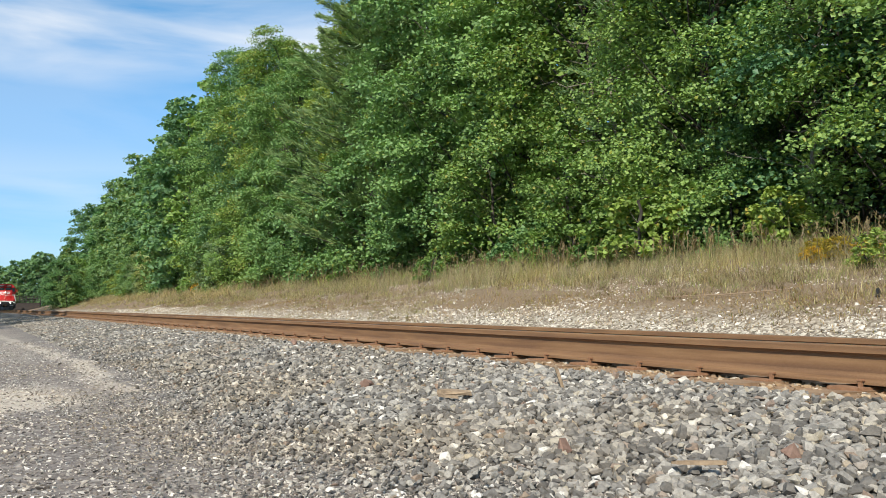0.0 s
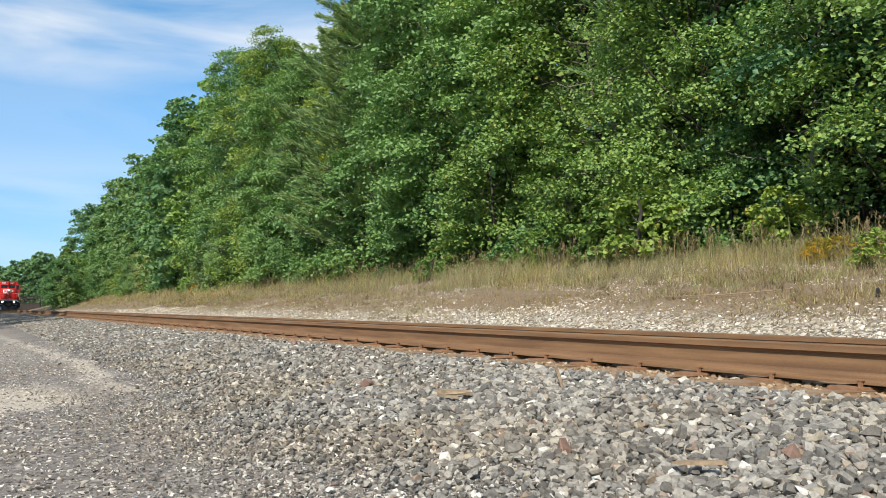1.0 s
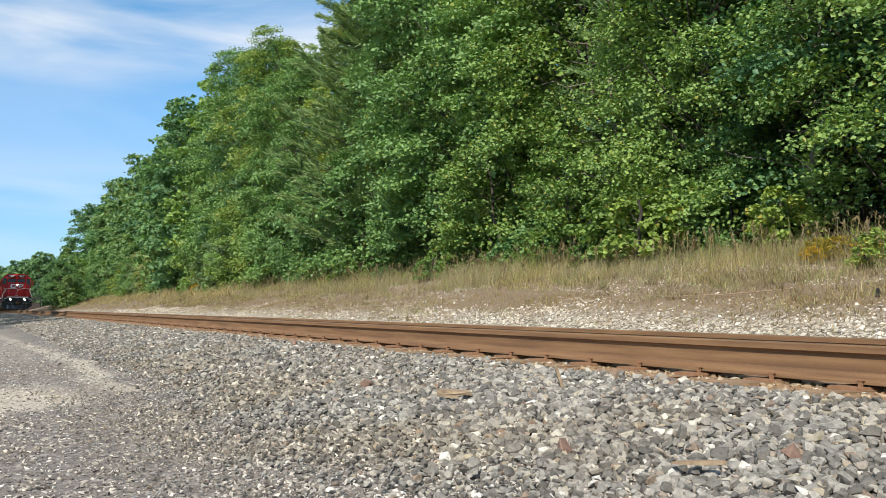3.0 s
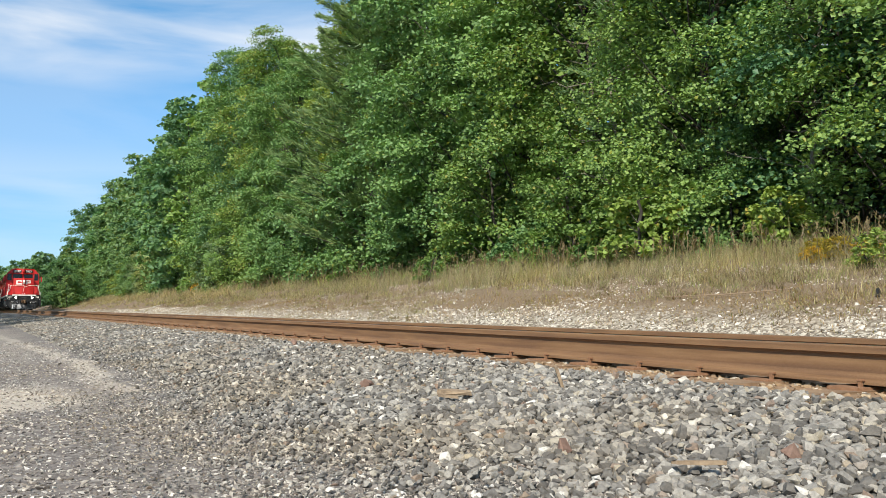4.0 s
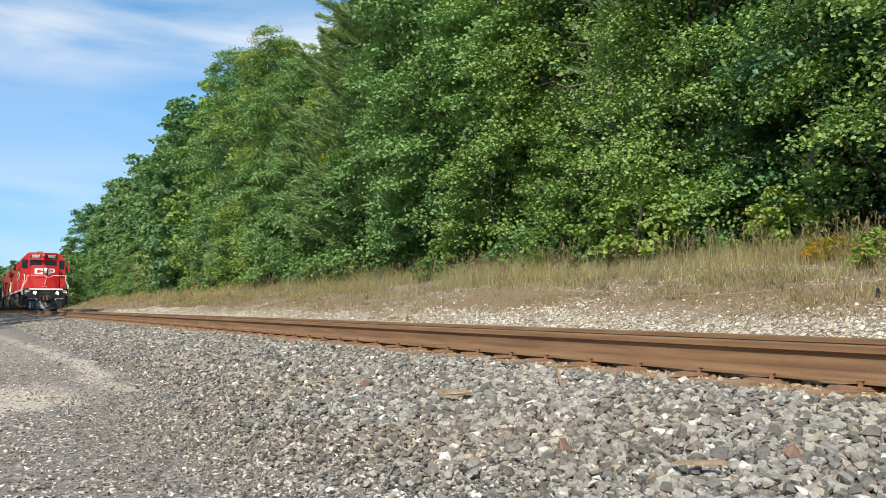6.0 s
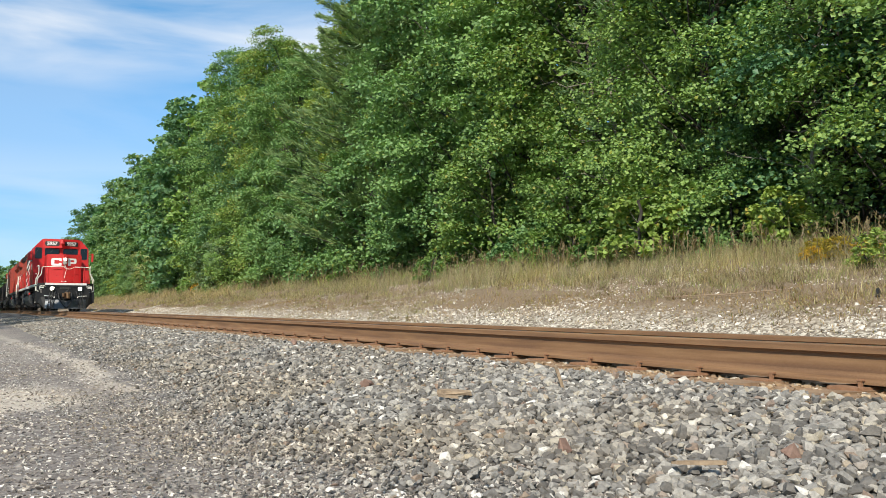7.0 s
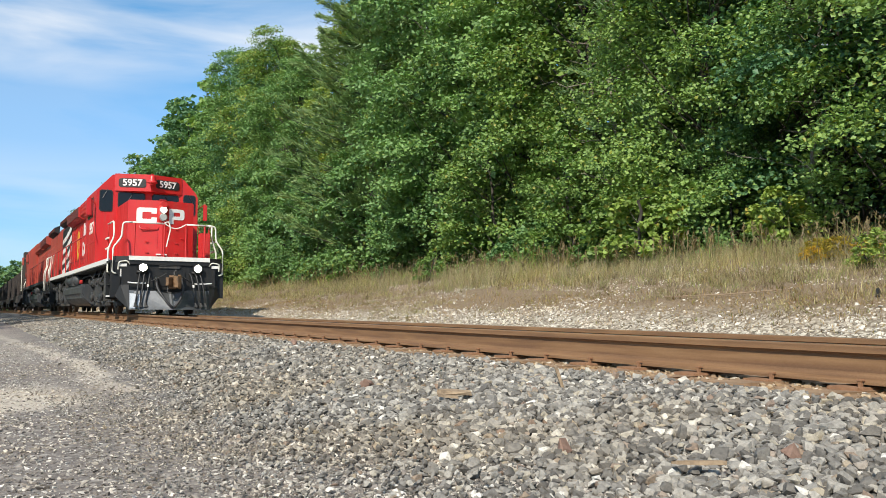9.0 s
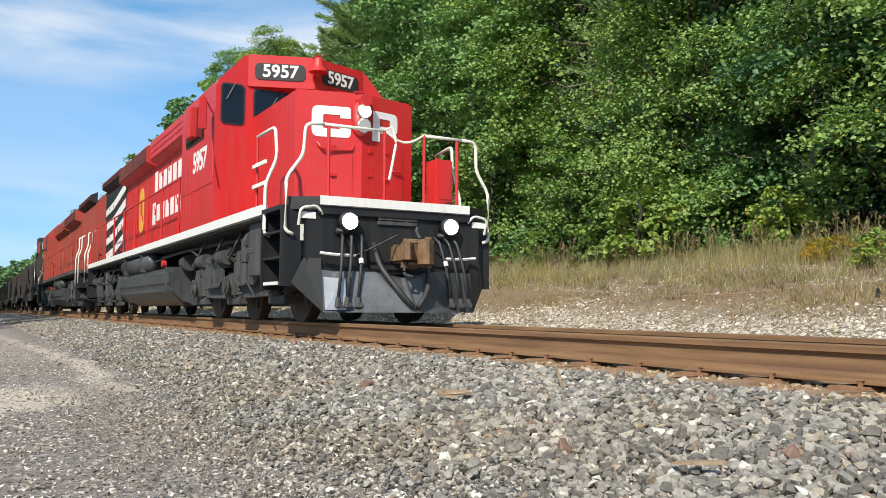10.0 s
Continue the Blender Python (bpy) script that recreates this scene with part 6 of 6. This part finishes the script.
def make_litter():
    splinter(-4.05, 2.38, 0.24, 24, 0.05, M["dead"], "splintered scrap of brown tie wood on the ballast", 0.02)
    splinter(-3.98, 2.30, 0.17, 12, 0.03, M["dead"], "thin splinter of brown wood on the ballast", 0.02)
    splinter(-3.82, 2.92, 0.14, 60, 0.04, M["dead"], "wood splinter stuck upright between the stones", 0.06, 70)
    splinter(-1.95, 2.05, 0.17, 55, 0.025, M["dead"], "thin splinter of brown wood on the ballast", 0.03)
    splinter(-5.3, 0.02, 0.14, 40, 0.06, M["bark"], "dark scrap of bark on the gravel lot")
    for x, y, r in ((-5.0, 2.28, 0.055), (-2.55, 1.95, 0.05), (-1.9, 2.45, 0.045), (-9.0, 3.2, 0.06)):
        rng = np.random.default_rng(int(-x * 10))
        sv, sf = rock_shapes(rng, 1, 12)[0]
        me = raw_mesh("loose_rock", sv * r, sf, [M["brown_rock"]])
        ob = tagged(new("loose_rock", me), "reddish-brown broken rock lying on the grey ballast", "rock")
        ob.location = (x, y, ground_z(x, y) + r * 0.6)
    bm = bmesh.new()
    tube(bm, [(-10.4, 10.2, ground_z(-10.4, 10.2) + 0.04), (-9.3, 10.4, ground_z(-9.3, 10.4) + 0.05), (-8.2, 10.6, ground_z(-8.2, 10.6) + 0.04)], 0.012, 6)
    tagged(part("fallen_branch", bm, M["dead"]), "thin grey fallen branch lying across the stones", "branch")
    bm = bmesh.new()
    z = ground_z(-6.6, 10.2)
    prism(bm, [(-6.63, z - 0.1), (-6.57, z - 0.1), (-6.58, z + 0.09), (-6.60, z + 0.12), (-6.62, z + 0.09)], "y", 10.18, 10.22)
    tagged(part("marker_stake", bm, M["gasket"]), "short dark stake in the dry bank", "stake")


M["brown_rock"] = surf("brown_rock", (0.17, 0.10, 0.075), (0.30, 0.19, 0.14), 14, 0.85, 0, 90, 0.5)
make_litter()

# ---- motion ----
SPEED, START = 13.86, -148.21


def train_rows(offset, turned):
    rows = []
    for i in range(21):
        t = i * 0.5
        x = START + SPEED * t - offset
        turn = math.degrees(math.atan2(track_y(x + 0.5) - track_y(x - 0.5), 1.0))
        fall = math.degrees(math.atan2(track_z(x + 0.5) - track_z(x - 0.5), 1.0))
        rows.append((t, pose(x, TRACK + track_y(x), track_z(x), 0, fall if turned else -fall, turn + turned)))
    return rows


def wheel_rows(ws, turned):
    x, y, z = ws.location
    step = math.degrees(SPEED / FPS / z) * (-1 if turned else 1)
    return [(i / FPS, pose(x, y, z) @ Matrix.Rotation(radians(step * i), 4, "Y")) for i in range(int(10 * FPS) + 1)]


def motions():
    for thing, offset, turned, sets in TRAIN:
        walk(thing, train_rows(offset, turned))
        for ws in sets:
            walk(ws, wheel_rows(ws, turned))


motions()
